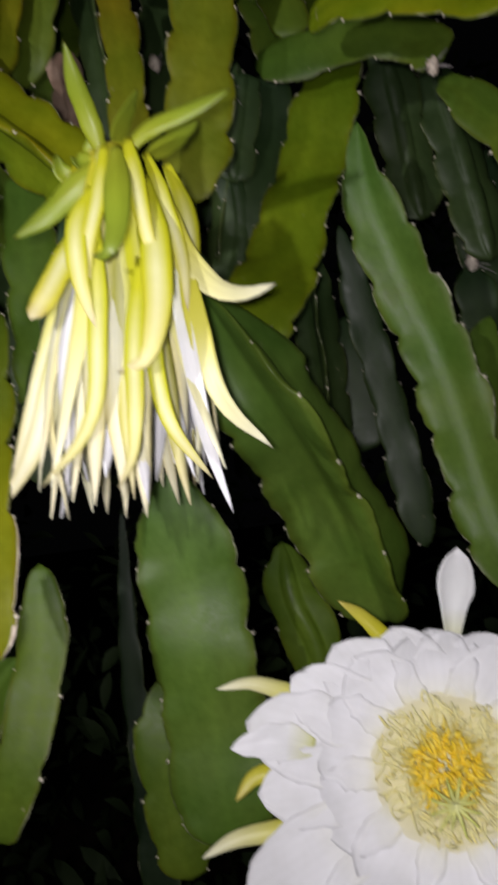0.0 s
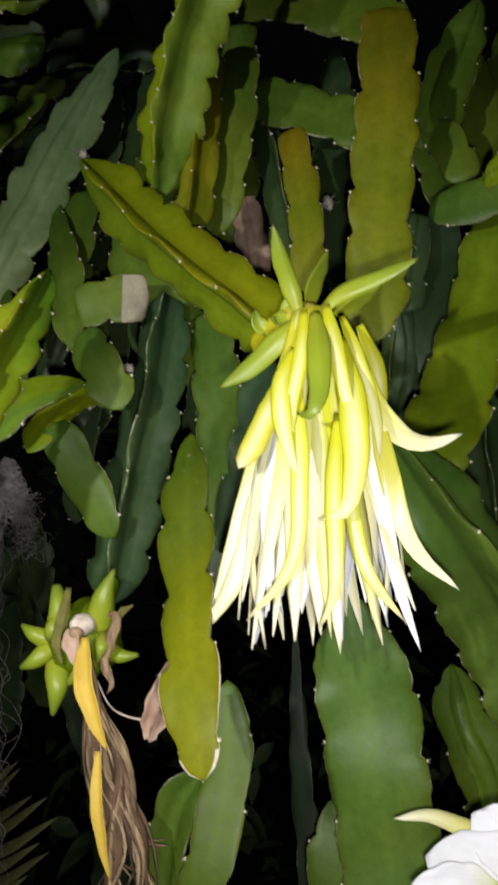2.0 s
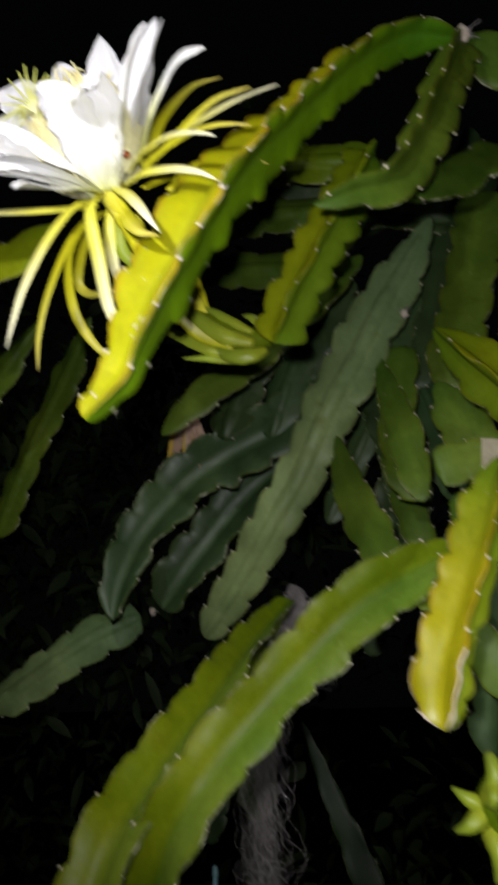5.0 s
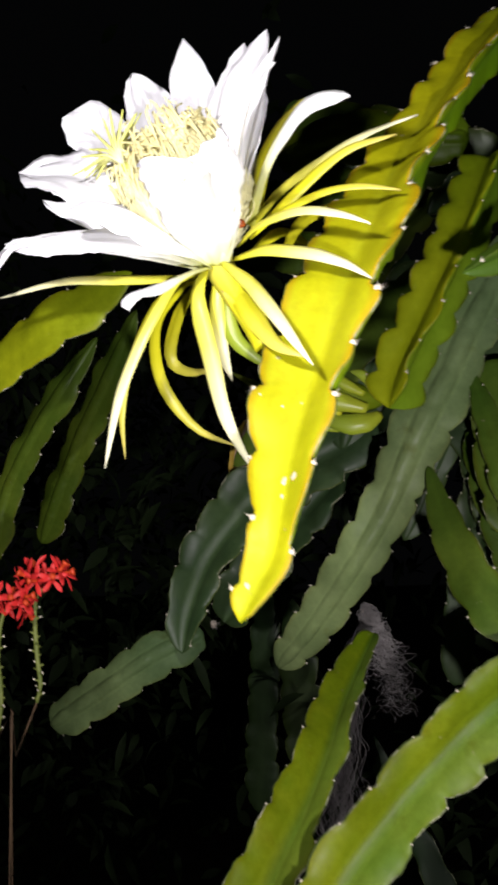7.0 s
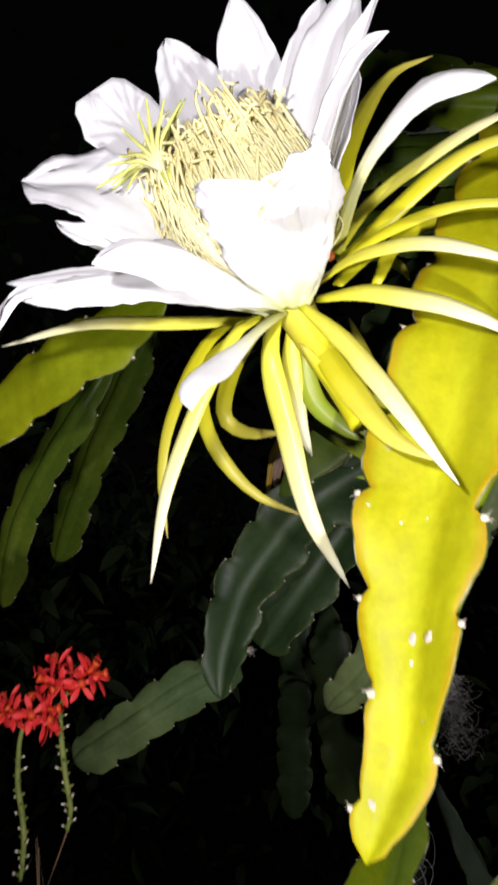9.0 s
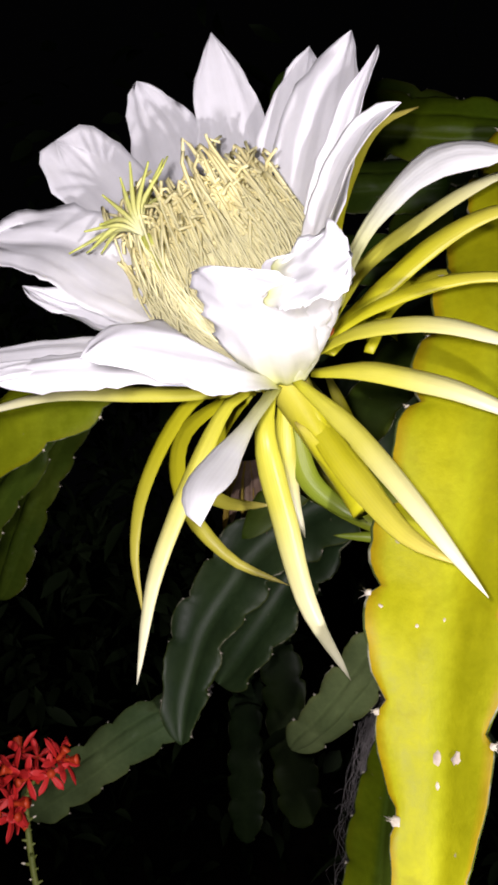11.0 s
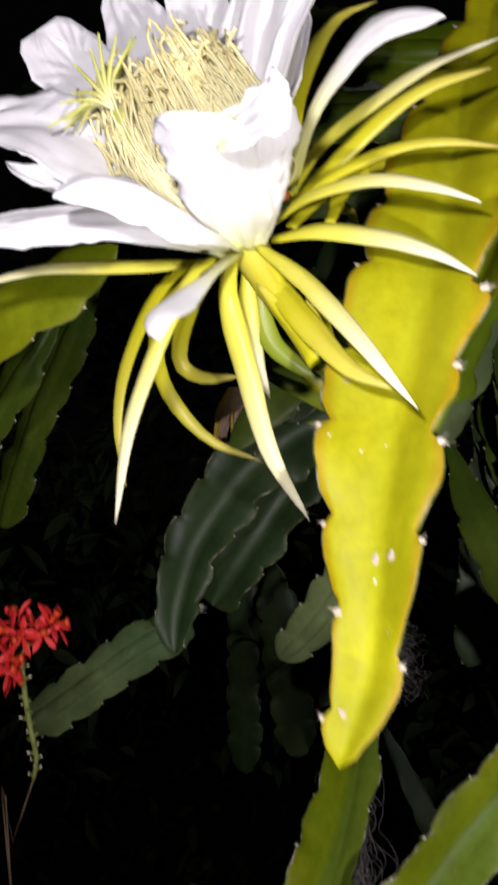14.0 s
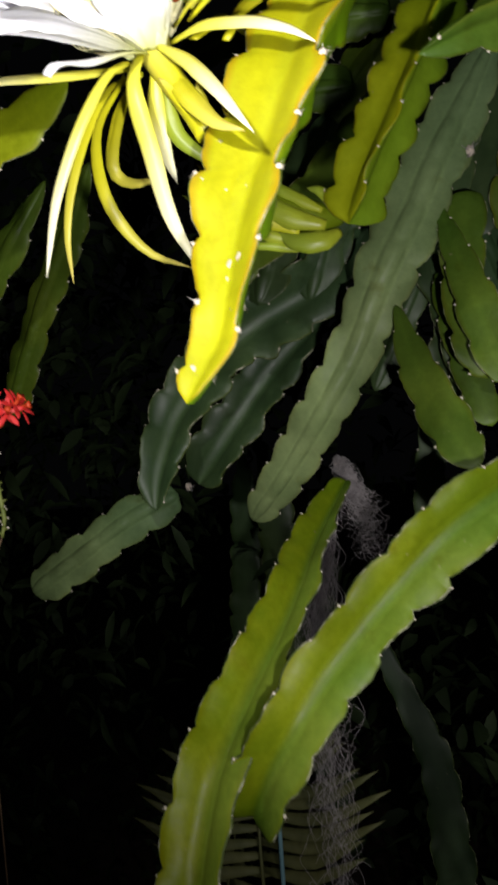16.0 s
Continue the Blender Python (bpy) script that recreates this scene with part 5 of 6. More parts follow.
def orchid(head, foot, stalk, lower, seed, label):
    """A ball of five-petalled florets on a bumpy leafless stalk that goes on as a thin withered stem."""
    rnd = random.Random(seed)
    top = thing("orchid", foot, label, "orchid", "red orchids")
    h, f = Vector(head), Vector(foot)
    tube_part("stalk", top, [head, *stalk], [0.0013, 0.0016, 0.0018, 0.0017, 0.0012], ORCHID_STEM, sides=8)
    end = Vector(lower[-1])
    tube_part("lower_stalk", top, [*lower, tuple(end.lerp(f, 0.4) + Vector((0.004, 0, 0))), foot], [0.0006, 0.0006, 0.0008], DRY_DARK, "thin withered lower stalk", sides=6)
    line, _ = spline(stalk, 30)
    for k in range(26):
        at = line[k + 3]
        d = Vector((math.cos(k * 2.4), 0.6 * math.sin(k * 2.4), 0.25)).normalized() * rnd.uniform(0.8, 1.3)
        tube_part("sheath", top, [tuple(at), tuple(at + d * 0.0022), tuple(at + d * 0.0036)], [0.0013, 0.001, 0.0004], ORCHID_STEM, sides=5)
        if k % 3 == 0 or k > 18:
            tube_part("withered_tip", top, [tuple(at + d * 0.0032), tuple(at + d * 0.0042), tuple(at + d * 0.005)], [0.0006, 0.0007, 0.0003], AREOLE, sides=5)
    for k in range(9):
        d = Vector((math.cos(k * 2.399), math.sin(k * 2.399) - 0.3, rnd.uniform(-0.5, 0.75))).normalized()
        end = h + Vector((d.x * 0.017, d.y * 0.013, d.z * 0.012 + 0.004))
        tube_part("pedicel", top, [tuple(h - Vector((0, 0, 0.004))), tuple(h.lerp(end, 0.5) + Vector((0, 0, 0.002))), tuple(end)], [0.0006, 0.0006], RED, sides=4)
        fl = part("floret", FLORET, top)
        fl.matrix_local = Matrix.Translation(end - f) @ d.to_track_quat("Z", "Y").to_matrix().to_4x4() @ Matrix.Rotation(rnd.uniform(0, 6), 4, "Z") @ Matrix.Scale(rnd.uniform(1.0, 1.45), 4)
    return top


orchid((-0.650, 0.430, 1.728), (-0.662, 0.44, 0.0), [(-0.6569, 0.43, 1.7193), (-0.6582, 0.43, 1.7037), (-0.656, 0.43, 1.6761), (-0.6534, 0.43, 1.6585), (-0.6563, 0.43, 1.6448)], [(-0.6563, 0.43, 1.6448), (-0.6577, 0.43, 1.6393), (-0.668, 0.43, 1.6319), (-0.6695, 0.43, 1.6143), (-0.6759, 0.43, 1.603), (-0.6771, 0.43, 1.5908)], 3, "red orchid flower cluster on a thin scaly green stalk")
orchid((-0.670, 0.410, 1.712), (-0.69, 0.41, 0.0), [(-0.6736, 0.41, 1.7006), (-0.6755, 0.41, 1.6778), (-0.6732, 0.41, 1.6613), (-0.6726, 0.41, 1.6449), (-0.6756, 0.41, 1.6245)], [(-0.679, 0.415, 1.6229), (-0.6747, 0.415, 1.6212), (-0.6685, 0.415, 1.6171), (-0.6667, 0.415, 1.6101), (-0.6671, 0.415, 1.5984)], 8, "red orchid flower cluster on a thin green stalk")
# ---- the stems of the climbing cactus ----
cactus_stem([(0.114, 0.665, 1.736), (0.119, 0.675, 1.678), (0.138, 0.685, 1.611), (0.156, 0.690, 1.546), (0.165, 0.685, 1.482), (0.173, 0.675, 1.421), (0.187, 0.660, 1.358)], 0.0325, "open", 4, "jade", "broad mid-green winged stem hanging beside a white flower", base=0.12, depth=0.2)
cactus_stem([(0.112, 0.700, 1.816), (0.095, 0.690, 1.769), (0.078, 0.680, 1.723), (0.059, 0.660, 1.672), (0.040, 0.640, 1.624), (0.022, 0.620, 1.588), (0.010, 0.610, 1.555)], 0.0302, "flat", -12, "leaf", "bright yellowish-green flat stem hanging in the dense mass", depth=0.16, base=0.7)
cactus_stem([(-0.012, 0.570, 1.593), (0.008, 0.580, 1.555), (0.028, 0.591, 1.516), (0.052, 0.637, 1.467), (0.071, 0.660, 1.418), (0.085, 0.690, 1.354)], 0.0437, "ridge", 18, "jade", "glossy green ridged stem slanting away below the wilted flower", depth=0.1)
cactus_stem([(-0.053, 0.600, 1.487), (-0.052, 0.620, 1.413), (-0.051, 0.620, 1.359), (-0.049, 0.630, 1.307), (-0.047, 0.630, 1.265), (-0.046, 0.630, 1.227)], 0.0380, "flat", 5, "jade", "broad smooth green stem hanging below the wilted flower", depth=0.1)
cactus_stem([(-0.084, 0.650, 1.341), (-0.089, 0.640, 1.293), (-0.086, 0.640, 1.250), (-0.080, 0.640, 1.204)], 0.0212, "flat", 10, "green", "narrow green stem hanging behind a broader one")
cactus_stem([(-0.112, 0.700, 1.467), (-0.118, 0.700, 1.378), (-0.120, 0.700, 1.312), (-0.117, 0.700, 1.247), (-0.115, 0.710, 0.800), (-0.110, 0.720, 0.000)], 0.0168, "flat", 0, "shaded", "dark thin stem hanging in the shade", areoles=False)
cactus_stem([(-0.139, 0.575, 1.436), (-0.141, 0.570, 1.390), (-0.147, 0.560, 1.352), (-0.158, 0.550, 1.316), (-0.179, 0.550, 1.279)], 0.0173, "flat", 0, "green", "bluish-green rounded stem below the yellowish one", base=0.3, tip=0.06, depth=0.12)
cactus_stem([(-0.161, 0.580, 1.379), (-0.181, 0.580, 1.355), (-0.194, 0.580, 1.316), (-0.200, 0.580, 1.285)], 0.0222, "groove", 0, "green", "green stem lying behind the bluish one")
cactus_stem([(-0.150, 0.570, 1.611), (-0.148, 0.550, 1.564), (-0.145, 0.530, 1.515), (-0.137, 0.500, 1.471), (-0.133, 0.480, 1.436), (-0.125, 0.465, 1.396)], 0.0222, "flat", -8, "ripe", "yellowish-green stem with a pale corky margin, hanging", pale_end=0.35, tip=0.12, depth=0.34, pitch=0.05, taper=0.8)
cactus_stem([(0.033, 0.620, 1.959), (0.024, 0.620, 1.886), (0.011, 0.620, 1.812), (-0.002, 0.620, 1.741), (-0.015, 0.620, 1.673)], 0.0255, "flat", 0, "olive", "brownish-olive flat stem hanging above the wilted flower", base=0.9)
cactus_stem([(0.043, 0.670, 1.794), (0.071, 0.665, 1.796), (0.102, 0.660, 1.796), (0.133, 0.655, 1.796), (0.161, 0.650, 1.786), (0.181, 0.645, 1.763)], 0.0217, "flat", 0, "green", "green stem lying level across the hanging ones", tip=0.05, base=0.6, depth=0.12)
cactus_stem([(0.082, 0.600, 1.779), (0.103, 0.575, 1.774), (0.132, 0.550, 1.758), (0.160, 0.530, 1.738), (0.187, 0.500, 1.709)], 0.0180, "flat", 0, "lime", "pale green stem lying across the top", base=0.5)
cactus_stem([(0.176, 0.644, 1.747), (0.196, 0.640, 1.720), (0.216, 0.630, 1.682), (0.225, 0.620, 1.634)], 0.0194, "flat", 0, "green", "green stem starting at a woody joint", base=0.45)
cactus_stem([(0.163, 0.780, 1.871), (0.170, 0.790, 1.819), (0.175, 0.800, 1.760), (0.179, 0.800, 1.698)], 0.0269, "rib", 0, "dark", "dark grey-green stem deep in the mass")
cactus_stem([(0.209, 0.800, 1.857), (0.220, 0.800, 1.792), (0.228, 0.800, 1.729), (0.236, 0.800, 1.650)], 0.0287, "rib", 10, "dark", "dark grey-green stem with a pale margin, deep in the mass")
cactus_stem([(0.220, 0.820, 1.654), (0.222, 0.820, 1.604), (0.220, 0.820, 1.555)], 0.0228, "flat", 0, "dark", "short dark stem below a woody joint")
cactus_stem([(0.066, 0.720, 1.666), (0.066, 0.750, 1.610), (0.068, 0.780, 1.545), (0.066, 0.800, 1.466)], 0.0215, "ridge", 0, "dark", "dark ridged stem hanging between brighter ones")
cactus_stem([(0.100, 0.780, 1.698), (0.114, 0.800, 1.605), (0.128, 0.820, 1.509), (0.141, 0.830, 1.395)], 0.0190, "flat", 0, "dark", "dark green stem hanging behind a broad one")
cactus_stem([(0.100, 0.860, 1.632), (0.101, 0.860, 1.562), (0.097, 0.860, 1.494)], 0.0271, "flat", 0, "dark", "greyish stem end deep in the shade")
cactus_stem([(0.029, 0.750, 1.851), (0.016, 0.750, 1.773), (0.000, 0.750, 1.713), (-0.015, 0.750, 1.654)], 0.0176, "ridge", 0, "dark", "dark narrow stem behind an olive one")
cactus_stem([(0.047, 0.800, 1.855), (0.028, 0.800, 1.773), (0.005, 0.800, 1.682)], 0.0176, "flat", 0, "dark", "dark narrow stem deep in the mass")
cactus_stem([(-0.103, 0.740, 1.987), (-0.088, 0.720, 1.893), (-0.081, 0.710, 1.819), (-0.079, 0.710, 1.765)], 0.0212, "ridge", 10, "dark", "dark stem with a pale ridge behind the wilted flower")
cactus_stem([(-0.069, 0.700, 1.922), (-0.064, 0.690, 1.848), (-0.063, 0.680, 1.790), (-0.067, 0.680, 1.745)], 0.0172, "flat", 0, "olive", "dim olive stem behind the wilted flower", base=0.8)
cactus_stem([(-0.127, 0.650, 2.005), (-0.142, 0.650, 1.921), (-0.153, 0.650, 1.860), (-0.165, 0.650, 1.806)], 0.0195, "ridge", 5, "olive", "olive stem hanging beside a wooden post", base=0.8)
cactus_stem([(-0.105, 0.680, 2.007), (-0.120, 0.680, 1.926), (-0.136, 0.680, 1.858), (-0.150, 0.690, 1.823)], 0.0202, "flat", 0, "green", "green stem hanging before a wooden post", base=0.8)
cactus_stem([(-0.123, 0.720, 1.984), (-0.073, 0.710, 1.956), (-0.028, 0.700, 1.921), (0.020, 0.690, 1.890)], 0.0272, "flat", 0, "green", "deep green stem lying level behind the hanging ones")
cactus_stem([(-0.192, 0.660, 1.854), (-0.174, 0.630, 1.900), (-0.141, 0.600, 1.956), (-0.108, 0.580, 2.002), (-0.078, 0.560, 2.043)], 0.0336, "ridge", 0, "lime", "bright yellow-green wavy stem growing upwards", tip=0.16, depth=0.24, pitch=0.027)
cactus_stem([(-0.267, 0.660, 1.913), (-0.194, 0.620, 1.810), (-0.146, 0.600, 1.751), (-0.107, 0.580, 1.707), (-0.083, 0.572, 1.676)], 0.0320, "ridge", -12, "leaf", "yellow-green ridged stem that bears the wilted flower", tip=0.07)
cactus_stem([(-0.197, 0.680, 1.770), (-0.209, 0.660, 1.680), (-0.227, 0.650, 1.610), (-0.240, 0.640, 1.543), (-0.250, 0.635, 1.494)], 0.0314, "ridge", 5, "grey", "grey-green stem with a long brown ridge line", base=0.6)
cactus_stem([(-0.162, 0.700, 1.755), (-0.156, 0.680, 1.661), (-0.152, 0.670, 1.594), (-0.153, 0.660, 1.541)], 0.0234, "flat", 0, "green", "dim green stem behind the yellowish one", base=0.8)
cactus_stem([(-0.105, 0.660, 1.694), (-0.113, 0.640, 1.622), (-0.125, 0.620, 1.566), (-0.137, 0.600, 1.520)], 0.0239, "flat", 0, "grey", "bluish-green smooth stem beside the wilted flower", base=0.7)
cactus_stem([(-0.261, 0.630, 1.728), (-0.235, 0.610, 1.685), (-0.215, 0.600, 1.645)], 0.0194, "flat", 0, "green", "small green oval stem segment", base=0.5, tip=0.25)
cactus_stem([(-0.279, 0.660, 1.761), (-0.247, 0.665, 1.768), (-0.211, 0.670, 1.765)], 0.0237, "flat", 0, "green", "short stem with a dead pinkish-brown end", dead_end=0.38, base=0.7, tip=0.08)
cactus_stem([(-0.281, 0.610, 1.646), (-0.258, 0.610, 1.600), (-0.234, 0.615, 1.546)], 0.0194, "flat", 0, "green", "small green oval stem segment with a thin margin", base=0.5, tip=0.3)
cactus_stem([(-0.299, 0.600, 1.621), (-0.280, 0.620, 1.656), (-0.257, 0.640, 1.677)], 0.0169, "flat", 0, "lime", "small pale green stem segment")
cactus_stem([(-0.221, 0.500, 1.724), (-0.238, 0.470, 1.663), (-0.255, 0.450, 1.614), (-0.269, 0.435, 1.574), (-0.275, 0.425, 1.533)], 0.0235, "ridge", 24, "gold", "young yellow wavy stem with a corky white end", pale_end=0.25, depth=0.24, tip=0.14, pitch=0.027)
cactus_stem([(-0.388, 0.730, 1.831), (-0.372, 0.690, 1.767), (-0.350, 0.660, 1.710), (-0.323, 0.630, 1.662)], 0.0236, "flat", 0, "green", "green stem segment growing from a woody joint", swell=(0.12, 0.8, 1.0, 0.8))
cactus_stem([(-0.340, 0.750, 1.938), (-0.326, 0.730, 1.878), (-0.310, 0.710, 1.816), (-0.296, 0.690, 1.737)], 0.0225, "flat", 0, "green", "green stem hanging beside a grey one", swell=(0.12, 0.7, 0.95, 0.8))
cactus_stem([(-0.259, 0.755, 2.106), (-0.297, 0.745, 2.038), (-0.339, 0.740, 1.968), (-0.364, 0.735, 1.919), (-0.389, 0.730, 1.878), (-0.415, 0.730, 1.826), (-0.438, 0.733, 1.783), (-0.467, 0.735, 1.740), (-0.504, 0.755, 1.695), (-0.539, 0.775, 1.657), (-0.581, 0.810, 1.620)], 0.0380, "rib", 10, "sage", "long grey-green stem slanting down, pale along its rib", tip=0.06, taper=0.6)
cactus_stem([(-0.422, 0.860, 1.952), (-0.490, 0.840, 1.886), (-0.584, 0.830, 1.837), (-0.649, 0.800, 1.760), (-0.673, 0.775, 1.693), (-0.679, 0.760, 1.642)], 0.0502, "groove", 10, "grey", "bluish-grey grooved stem slanting down in the shade", taper=0.6)
cactus_stem([(-0.486, 0.920, 1.874), (-0.561, 0.910, 1.806), (-0.617, 0.900, 1.738), (-0.677, 0.900, 1.667)], 0.0449, "groove", 0, "grey", "dark grey stem slanting behind another")
cactus_stem([(-0.695, 0.870, 1.657), (-0.758, 0.855, 1.630), (-0.824, 0.850, 1.590), (-0.903, 0.847, 1.543)], 0.0302, "rib", 0, "sage", "dull green stem segment pointing away into the dark", base=0.8, tip=0.12)
cactus_stem([(-0.254, 0.620, 1.679), (-0.302, 0.580, 1.651), (-0.354, 0.557, 1.615), (-0.399, 0.550, 1.572), (-0.445, 0.535, 1.522), (-0.472, 0.515, 1.484), (-0.493, 0.515, 1.455), (-0.511, 0.530, 1.422), (-0.523, 0.545, 1.401)], 0.0345, "groove", 0, "lime", "long yellow-green grooved stem slanting down", tip=0.07, depth=0.18)
cactus_stem([(-0.466, 0.800, 1.658), (-0.483, 0.720, 1.611), (-0.491, 0.650, 1.572), (-0.502, 0.600, 1.536), (-0.516, 0.565, 1.505), (-0.527, 0.535, 1.477), (-0.535, 0.505, 1.450), (-0.541, 0.490, 1.418), (-0.545, 0.470, 1.373), (-0.546, 0.450, 1.324)], 0.0300, "groove", -8, "lime", "yellow-green stem hanging from a rooted joint", depth=0.16, swell=(0.45, 0.85, 0.95, 1.0, 1.05, 1.1, 1.12, 1.15, 1.1, 0.7))
cactus_stem([(-0.304, 0.550, 2.061), (-0.328, 0.525, 1.996), (-0.344, 0.512, 1.958), (-0.362, 0.507, 1.923), (-0.384, 0.510, 1.884), (-0.398, 0.505, 1.850)], 0.0280, "ridge", 24, "fresh", "bright yellow-green two-winged stem that bears a flower bud", depth=0.3, pitch=0.03, tip=0.1, base=0.9)
cactus_stem([(-0.335, 0.410, 1.913), (-0.306, 0.420, 1.926), (-0.279, 0.440, 1.943), (-0.254, 0.470, 1.996), (-0.232, 0.510, 2.079), (-0.208, 0.550, 2.167)], 0.0251, "ridge", 0, "green", "olive stem with rows of areoles, arching from the crown", tip=0.06)
cactus_stem([(-0.281, 0.490, 1.967), (-0.237, 0.530, 1.993), (-0.198, 0.570, 2.034), (-0.151, 0.620, 2.063)], 0.0265, "flat", 0, "green", "olive stem lying level near the crown")
cactus_stem([(-0.217, 0.560, 2.177), (-0.161, 0.580, 2.140), (-0.112, 0.600, 2.103), (-0.072, 0.630, 2.085)], 0.0327, "flat", 0, "green", "deep green stem leaving the crown")
cactus_stem([(-0.346, 0.750, 2.068), (-0.427, 0.720, 1.984), (-0.485, 0.700, 1.922), (-0.535, 0.690, 1.884), (-0.582, 0.680, 1.840)], 0.0247, "flat", 0, "green", "dull olive stem with a dry brown tip", tip=0.25, taper=0.75)
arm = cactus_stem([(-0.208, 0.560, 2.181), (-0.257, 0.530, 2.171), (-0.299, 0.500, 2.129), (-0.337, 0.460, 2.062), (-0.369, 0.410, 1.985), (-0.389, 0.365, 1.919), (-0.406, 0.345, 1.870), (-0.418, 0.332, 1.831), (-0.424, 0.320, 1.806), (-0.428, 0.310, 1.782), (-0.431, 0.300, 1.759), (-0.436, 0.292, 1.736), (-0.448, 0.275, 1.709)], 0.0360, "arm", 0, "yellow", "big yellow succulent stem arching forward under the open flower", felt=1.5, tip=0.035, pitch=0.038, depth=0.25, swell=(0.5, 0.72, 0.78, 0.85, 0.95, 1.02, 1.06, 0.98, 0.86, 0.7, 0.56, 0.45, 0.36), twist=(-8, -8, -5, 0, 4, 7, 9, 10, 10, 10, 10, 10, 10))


def corky_scar(body, near, size, seed):
    """A flat uneven corky patch lying on a stem's skin."""
    rnd = random.Random(seed)
    goal = Vector(near) - cactus.location
    v = min(body.data.vertices, key=lambda q: (q.co - goal).length_squared)
    up = v.normal.normalized()
    a = up.orthogonal().normalized()
    b = up.cross(a)
    verts, faces, n = [v.co + up * size * 0.22], [], 11
    for q, h in ((0.6, 0.18), (1.0, -0.1)):
        for k in range(n):
            w = size * q * rnd.uniform(0.6, 1.25)
            verts.append(v.co + (a * math.cos(k * math.tau / n) + b * math.sin(k * math.tau / n)) * w + up * h * size)
    for k in range(n):
        faces += [(0, 1 + k, 1 + (k + 1) % n), (1 + k, 1 + n + k, 1 + n + (k + 1) % n, 1 + (k + 1) % n)]
    return part("scar", mesh_of("scar", [tuple(p) for p in verts], faces, [SCAR]), body, "pale corky scar")


for k, (near, size) in enumerate([((-0.427, 0.301, 1.777), 0.0019), ((-0.4235, 0.301, 1.7785), 0.0016), ((-0.420, 0.303, 1.7765), 0.0011), ((-0.430, 0.300, 1.768), 0.0010), ((-0.436, 0.318, 1.820), 0.0006), ((-0.442, 0.318, 1.828), 0.0006), ((-0.424, 0.316, 1.822), 0.0006), ((-0.414, 0.305, 1.790), 0.0008), ((-0.447, 0.280, 1.725), 0.0012)]):
    corky_scar(arm, near, size * 1.6, k)
cactus_stem([(-0.570, 0.420, 1.955), (-0.613, 0.430, 1.938), (-0.648, 0.430, 1.923), (-0.691, 0.440, 1.903), (-0.740, 0.440, 1.877)], 0.0225, "flat", 0, "fresh", "yellow-green stem with a pale margin behind the open flower")
cactus_stem([(-0.696, 0.600, 1.973), (-0.736, 0.600, 1.924), (-0.783, 0.620, 1.882), (-0.830, 0.640, 1.824), (-0.855, 0.650, 1.751)], 0.0199, "rib", 0, "green", "green stem hanging in the dim background")
cactus_stem([(-0.727, 0.760, 2.057), (-0.790, 0.800, 1.985), (-0.851, 0.830, 1.910), (-0.931, 0.868, 1.781)], 0.0264, "rib", 0, "green", "dim green stem pointing down into the dark")
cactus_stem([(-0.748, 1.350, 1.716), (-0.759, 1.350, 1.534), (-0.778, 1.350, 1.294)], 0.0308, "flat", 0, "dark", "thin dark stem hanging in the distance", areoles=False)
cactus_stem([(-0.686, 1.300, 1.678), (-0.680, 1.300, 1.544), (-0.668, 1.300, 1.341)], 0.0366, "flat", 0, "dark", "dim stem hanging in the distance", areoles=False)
cactus_stem([(-0.497, 0.950, 1.517), (-0.461, 0.950, 1.426), (-0.428, 0.950, 1.348), (-0.405, 0.950, 1.251), (-0.385, 0.950, 0.900), (-0.370, 0.960, 0.000)], 0.0280, "flat", 0, "shaded", "dim stem hanging low in the shade", areoles=False)
cactus_stem([(-0.143, 0.800, 1.922), (-0.139, 0.800, 1.884), (-0.134, 0.790, 1.839), (-0.135, 0.790, 1.800)], 0.0191, "rib", 0, "dark", "dead reddish-brown stump of a stem", dead_end=0.99, base=0.9, areoles=False)
cactus_stem([(-0.317, 0.720, 2.176), (-0.398, 0.720, 2.195), (-0.467, 0.720, 2.207), (-0.530, 0.720, 2.194)], 0.0350, "rib", 0, "leaf", "dim green stem lying behind the arching one", base=0.7, taper=0.85)
cactus_stem([(-0.369, 0.800, 2.171), (-0.458, 0.800, 2.185), (-0.535, 0.800, 2.191), (-0.619, 0.800, 2.180)], 0.0330, "rib", 0, "green", "dim green stem lying in the shade behind the flower", base=0.7, taper=0.8)
cactus_stem([(-0.419, 0.820, 2.107), (-0.510, 0.820, 2.119), (-0.589, 0.820, 2.133), (-0.662, 0.820, 2.135)], 0.0310, "rib", 0, "green", "dark green stem deep in the shade", base=0.7, taper=0.8)
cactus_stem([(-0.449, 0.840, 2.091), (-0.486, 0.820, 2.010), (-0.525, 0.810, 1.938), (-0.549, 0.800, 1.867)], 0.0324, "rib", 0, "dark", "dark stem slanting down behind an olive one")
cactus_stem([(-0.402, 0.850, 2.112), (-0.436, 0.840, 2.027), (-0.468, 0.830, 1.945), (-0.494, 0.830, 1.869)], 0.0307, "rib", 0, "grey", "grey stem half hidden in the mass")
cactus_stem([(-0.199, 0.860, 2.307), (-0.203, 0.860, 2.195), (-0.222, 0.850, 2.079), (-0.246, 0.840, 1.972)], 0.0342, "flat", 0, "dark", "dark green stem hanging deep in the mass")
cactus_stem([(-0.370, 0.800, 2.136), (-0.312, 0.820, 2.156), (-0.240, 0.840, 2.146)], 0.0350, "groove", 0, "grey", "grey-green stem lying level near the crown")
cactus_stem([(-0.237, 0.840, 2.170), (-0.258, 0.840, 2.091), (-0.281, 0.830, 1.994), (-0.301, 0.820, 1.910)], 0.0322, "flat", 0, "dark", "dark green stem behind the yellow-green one")
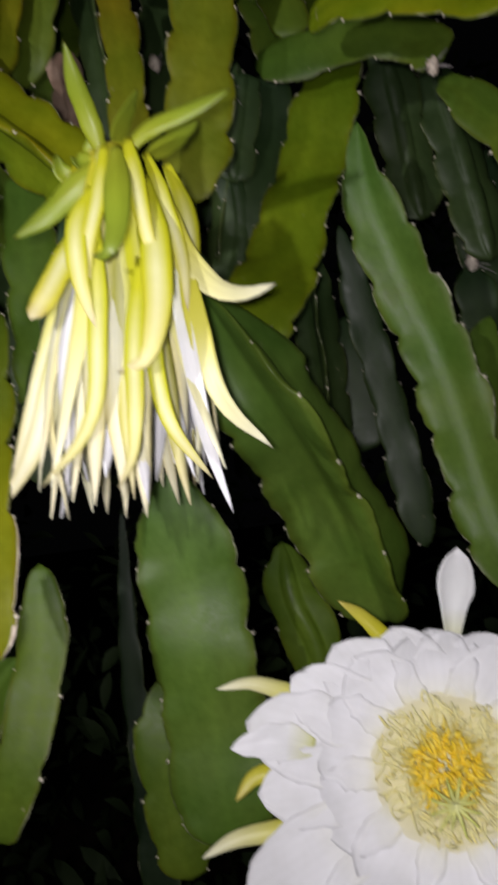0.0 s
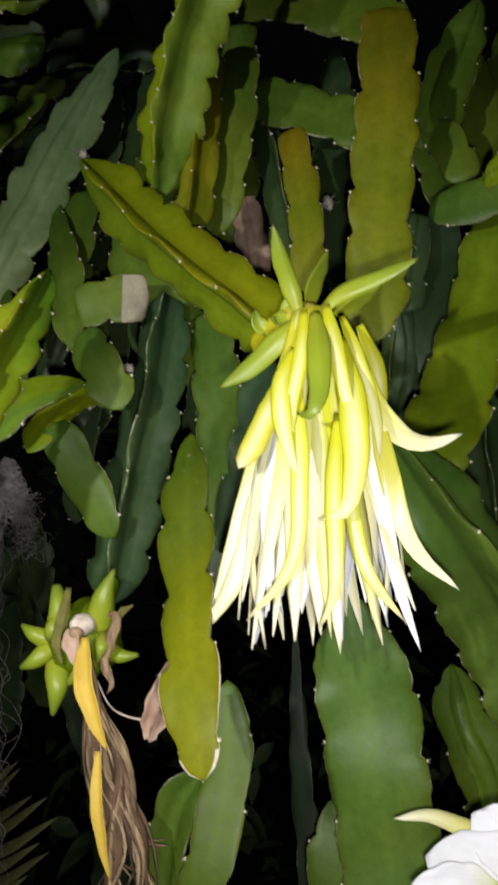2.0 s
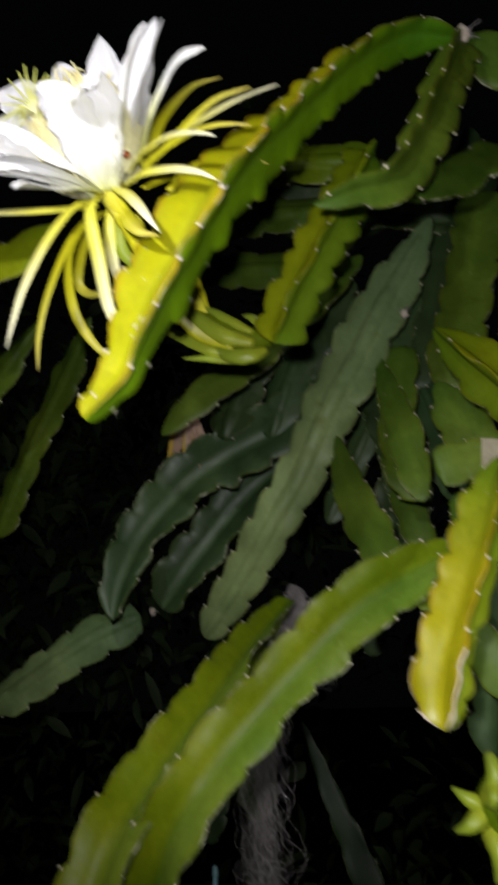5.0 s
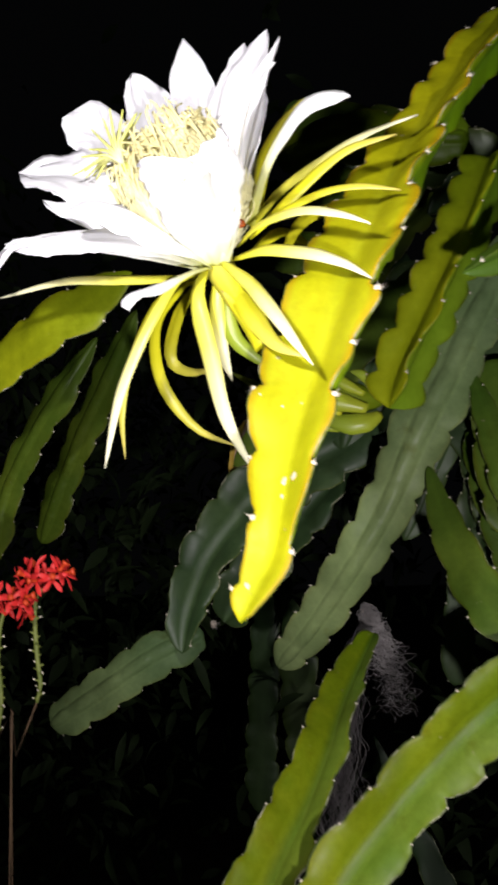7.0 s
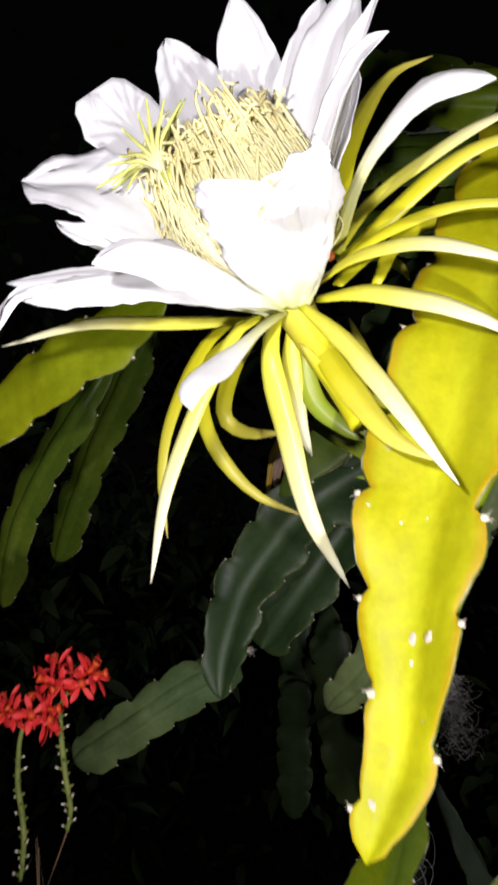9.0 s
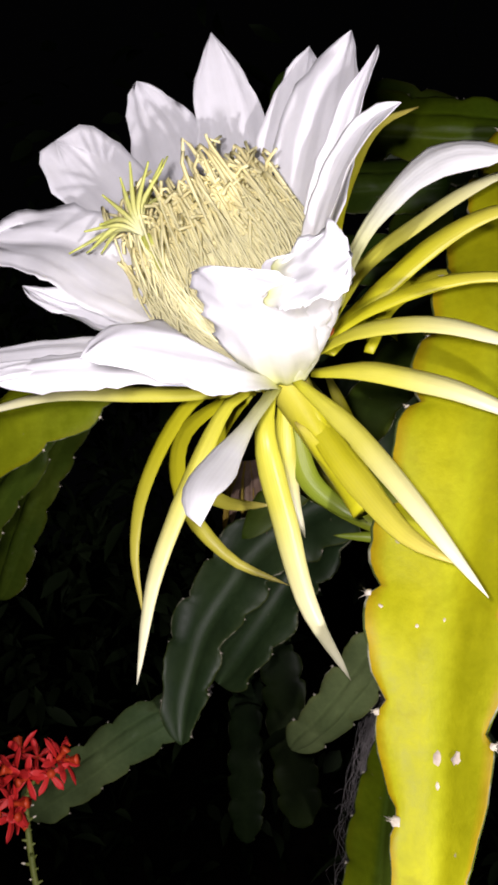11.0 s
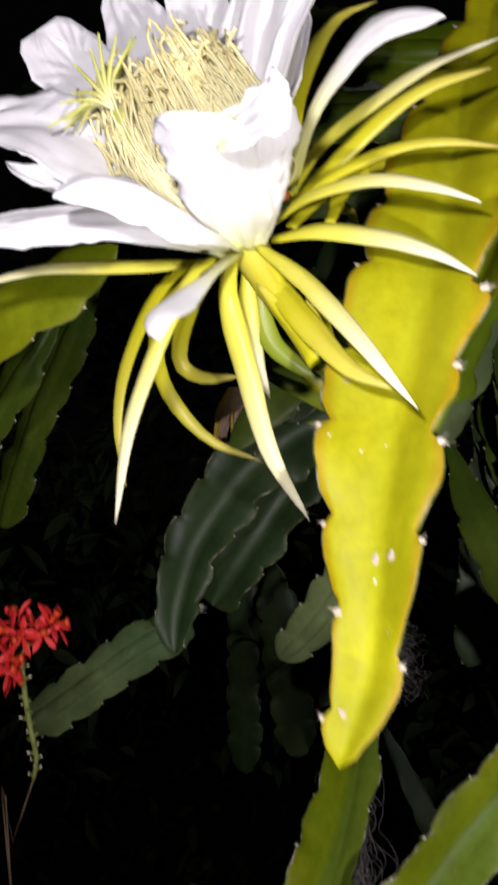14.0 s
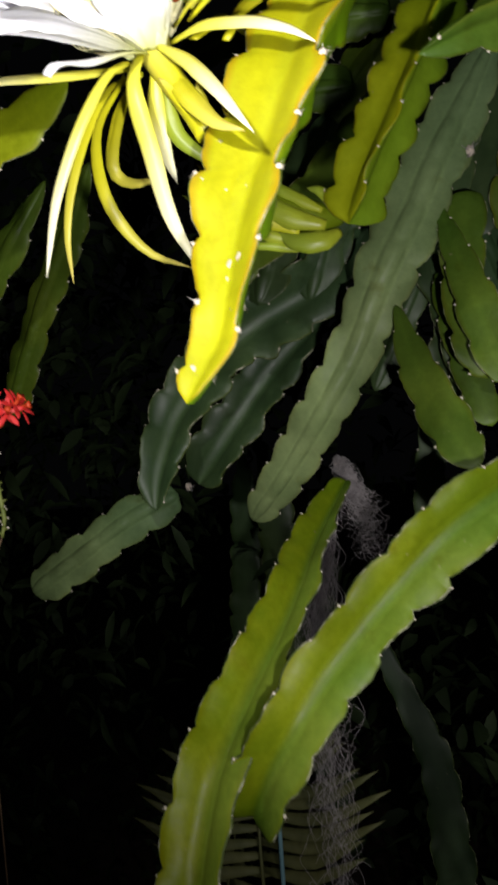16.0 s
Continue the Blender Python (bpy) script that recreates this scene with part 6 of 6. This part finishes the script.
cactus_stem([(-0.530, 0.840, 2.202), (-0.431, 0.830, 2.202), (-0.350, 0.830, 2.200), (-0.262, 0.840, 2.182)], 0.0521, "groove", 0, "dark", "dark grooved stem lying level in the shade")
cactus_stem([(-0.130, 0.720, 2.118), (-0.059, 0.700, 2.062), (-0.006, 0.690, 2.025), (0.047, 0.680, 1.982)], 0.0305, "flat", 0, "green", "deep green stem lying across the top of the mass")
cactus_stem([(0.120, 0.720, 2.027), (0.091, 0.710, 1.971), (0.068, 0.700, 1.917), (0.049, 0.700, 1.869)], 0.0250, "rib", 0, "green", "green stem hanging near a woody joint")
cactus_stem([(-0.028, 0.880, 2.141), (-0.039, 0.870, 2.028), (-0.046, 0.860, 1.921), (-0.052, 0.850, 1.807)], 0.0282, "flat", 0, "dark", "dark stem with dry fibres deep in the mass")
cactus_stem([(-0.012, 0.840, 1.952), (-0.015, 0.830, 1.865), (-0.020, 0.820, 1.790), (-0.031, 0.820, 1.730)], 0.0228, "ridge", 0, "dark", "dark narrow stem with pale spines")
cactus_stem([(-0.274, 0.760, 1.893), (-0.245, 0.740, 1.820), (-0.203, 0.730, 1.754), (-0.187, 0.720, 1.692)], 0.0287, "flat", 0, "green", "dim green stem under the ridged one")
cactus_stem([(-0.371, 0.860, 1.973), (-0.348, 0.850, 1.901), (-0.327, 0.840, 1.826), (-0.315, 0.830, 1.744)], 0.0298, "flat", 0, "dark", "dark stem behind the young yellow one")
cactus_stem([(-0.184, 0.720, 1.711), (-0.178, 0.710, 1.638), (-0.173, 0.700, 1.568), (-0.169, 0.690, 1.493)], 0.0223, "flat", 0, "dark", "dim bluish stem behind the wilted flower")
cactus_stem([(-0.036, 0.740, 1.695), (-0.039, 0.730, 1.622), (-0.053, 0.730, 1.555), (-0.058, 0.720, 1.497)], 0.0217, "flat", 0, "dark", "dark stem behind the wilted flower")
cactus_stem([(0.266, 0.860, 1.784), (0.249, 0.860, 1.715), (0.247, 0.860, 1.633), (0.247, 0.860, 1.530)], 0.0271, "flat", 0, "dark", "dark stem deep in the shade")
cactus_stem([(0.205, 0.720, 1.582), (0.191, 0.720, 1.546), (0.184, 0.710, 1.490), (0.189, 0.700, 1.427)], 0.0217, "flat", 0, "green", "dim green stem behind a broad one")
cactus_stem([(0.011, 0.720, 1.423), (0.014, 0.710, 1.378), (0.027, 0.710, 1.336), (0.029, 0.710, 1.288)], 0.0249, "rib", 0, "green", "green stem hanging behind the ridged one")
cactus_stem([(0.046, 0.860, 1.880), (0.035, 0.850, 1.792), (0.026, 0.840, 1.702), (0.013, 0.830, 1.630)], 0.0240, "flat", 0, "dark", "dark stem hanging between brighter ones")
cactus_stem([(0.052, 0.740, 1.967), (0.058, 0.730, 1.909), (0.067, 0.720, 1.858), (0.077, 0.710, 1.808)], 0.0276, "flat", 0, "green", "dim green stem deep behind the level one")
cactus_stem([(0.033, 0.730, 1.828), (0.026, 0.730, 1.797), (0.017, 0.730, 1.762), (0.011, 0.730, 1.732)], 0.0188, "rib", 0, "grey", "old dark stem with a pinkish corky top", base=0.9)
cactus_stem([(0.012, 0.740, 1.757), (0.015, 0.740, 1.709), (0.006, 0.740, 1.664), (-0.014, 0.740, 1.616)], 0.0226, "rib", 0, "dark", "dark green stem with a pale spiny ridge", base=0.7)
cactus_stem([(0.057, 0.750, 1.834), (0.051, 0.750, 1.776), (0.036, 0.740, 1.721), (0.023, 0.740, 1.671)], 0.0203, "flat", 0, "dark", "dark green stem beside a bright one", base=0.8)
cactus_stem([(0.099, 0.780, 2.022), (0.108, 0.770, 1.968), (0.109, 0.760, 1.906), (0.103, 0.750, 1.849)], 0.0213, "flat", 0, "green", "dim green stem at the top of the mass", base=0.8)
cactus_stem([(0.164, 0.800, 2.040), (0.144, 0.790, 1.986), (0.130, 0.780, 1.933), (0.136, 0.770, 1.871)], 0.0242, "flat", 0, "green", "dim olive-green stem at the top of the mass", base=0.8)
cactus_stem([(0.056, 0.700, 1.896), (0.071, 0.690, 1.859), (0.076, 0.690, 1.826)], 0.0195, "flat", 0, "green", "short green stem with a pale corner", base=0.6)
cactus_stem([(0.180, 0.760, 1.955), (0.205, 0.750, 1.929), (0.233, 0.740, 1.898)], 0.0262, "flat", 0, "green", "deep green stem leaving the top of the mass", base=0.7)
cactus_stem([(0.015, 0.740, 1.397), (0.023, 0.730, 1.356), (0.031, 0.720, 1.316), (0.035, 0.720, 1.281)], 0.0151, "flat", 0, "grey", "bluish-green stem hanging behind the ridged one", base=0.8)
cactus_stem([(-0.194, 0.840, 2.186), (-0.216, 0.830, 2.081), (-0.240, 0.820, 1.984), (-0.265, 0.810, 1.900)], 0.0354, "flat", 0, "green", "dim green stem hanging deep beside the crown", base=0.8)
cactus_stem([(-0.141, 0.860, 2.186), (-0.148, 0.860, 2.083), (-0.157, 0.850, 1.982), (-0.170, 0.840, 1.889)], 0.0326, "flat", 0, "green", "dim green stem hanging in the shade of the crown", base=0.8)
cactus_stem([(-0.340, 0.880, 2.042), (-0.322, 0.870, 1.950), (-0.294, 0.860, 1.871), (-0.275, 0.850, 1.791)], 0.0332, "flat", 0, "dark", "dark stem behind the ridged one", base=0.8)
cactus_stem([(-0.304, 0.830, 1.946), (-0.284, 0.820, 1.878), (-0.271, 0.810, 1.822), (-0.266, 0.800, 1.756)], 0.0211, "rib", 0, "grey", "bluish stem between darker ones", base=0.8)
cactus_stem([(-0.311, 0.900, 1.924), (-0.326, 0.890, 1.848), (-0.346, 0.880, 1.774), (-0.361, 0.870, 1.694)], 0.0331, "groove", 0, "dark", "dark stem end hanging in the distance", base=0.8)
cactus_stem([(-0.294, 0.820, 2.100), (-0.309, 0.820, 2.031), (-0.324, 0.810, 1.960), (-0.333, 0.800, 1.900)], 0.0241, "flat", 0, "grey", "grey-green stem hanging behind the crown", base=0.8)
cactus_stem([(-0.306, 0.760, 1.943), (-0.318, 0.750, 1.878), (-0.317, 0.740, 1.812), (-0.307, 0.730, 1.747)], 0.0241, "flat", 0, "green", "green stem hanging behind a grey one", base=0.8)
cactus_stem([(-0.374, 0.880, 1.793), (-0.367, 0.870, 1.741), (-0.374, 0.860, 1.679), (-0.387, 0.860, 1.593)], 0.0194, "flat", 0, "grey", "bluish-grey stem end deep in the shade", base=0.8)
cactus_stem([(-0.543, 0.820, 2.315), (-0.448, 0.820, 2.281), (-0.367, 0.820, 2.244), (-0.283, 0.820, 2.197)], 0.0289, "flat", 0, "green", "dim green stem lying level in the shade above", base=0.8)
cactus_stem([(-0.455, 0.840, 2.081), (-0.413, 0.840, 2.136), (-0.363, 0.840, 2.182), (-0.313, 0.840, 2.243)], 0.0258, "rib", 0, "green", "dim green stem rising behind the grey ones", base=0.8)
cactus_stem([(-0.490, 0.840, 1.884), (-0.458, 0.840, 1.954), (-0.416, 0.840, 2.023), (-0.382, 0.840, 2.096)], 0.0323, "flat", 0, "dark", "dark stem slanting behind the yellow one", base=0.8)
cactus_stem([(-0.322, 0.870, 1.962), (-0.365, 0.870, 1.893), (-0.403, 0.870, 1.821), (-0.433, 0.870, 1.760)], 0.0205, "rib", 0, "grey", "dim grey-green stem half hidden in the shade", base=0.8)
cactus_stem([(-0.337, 0.820, 1.881), (-0.332, 0.810, 1.820), (-0.321, 0.800, 1.760), (-0.306, 0.790, 1.702)], 0.0202, "flat", 0, "green", "dim green stem behind a brighter one", base=0.8)
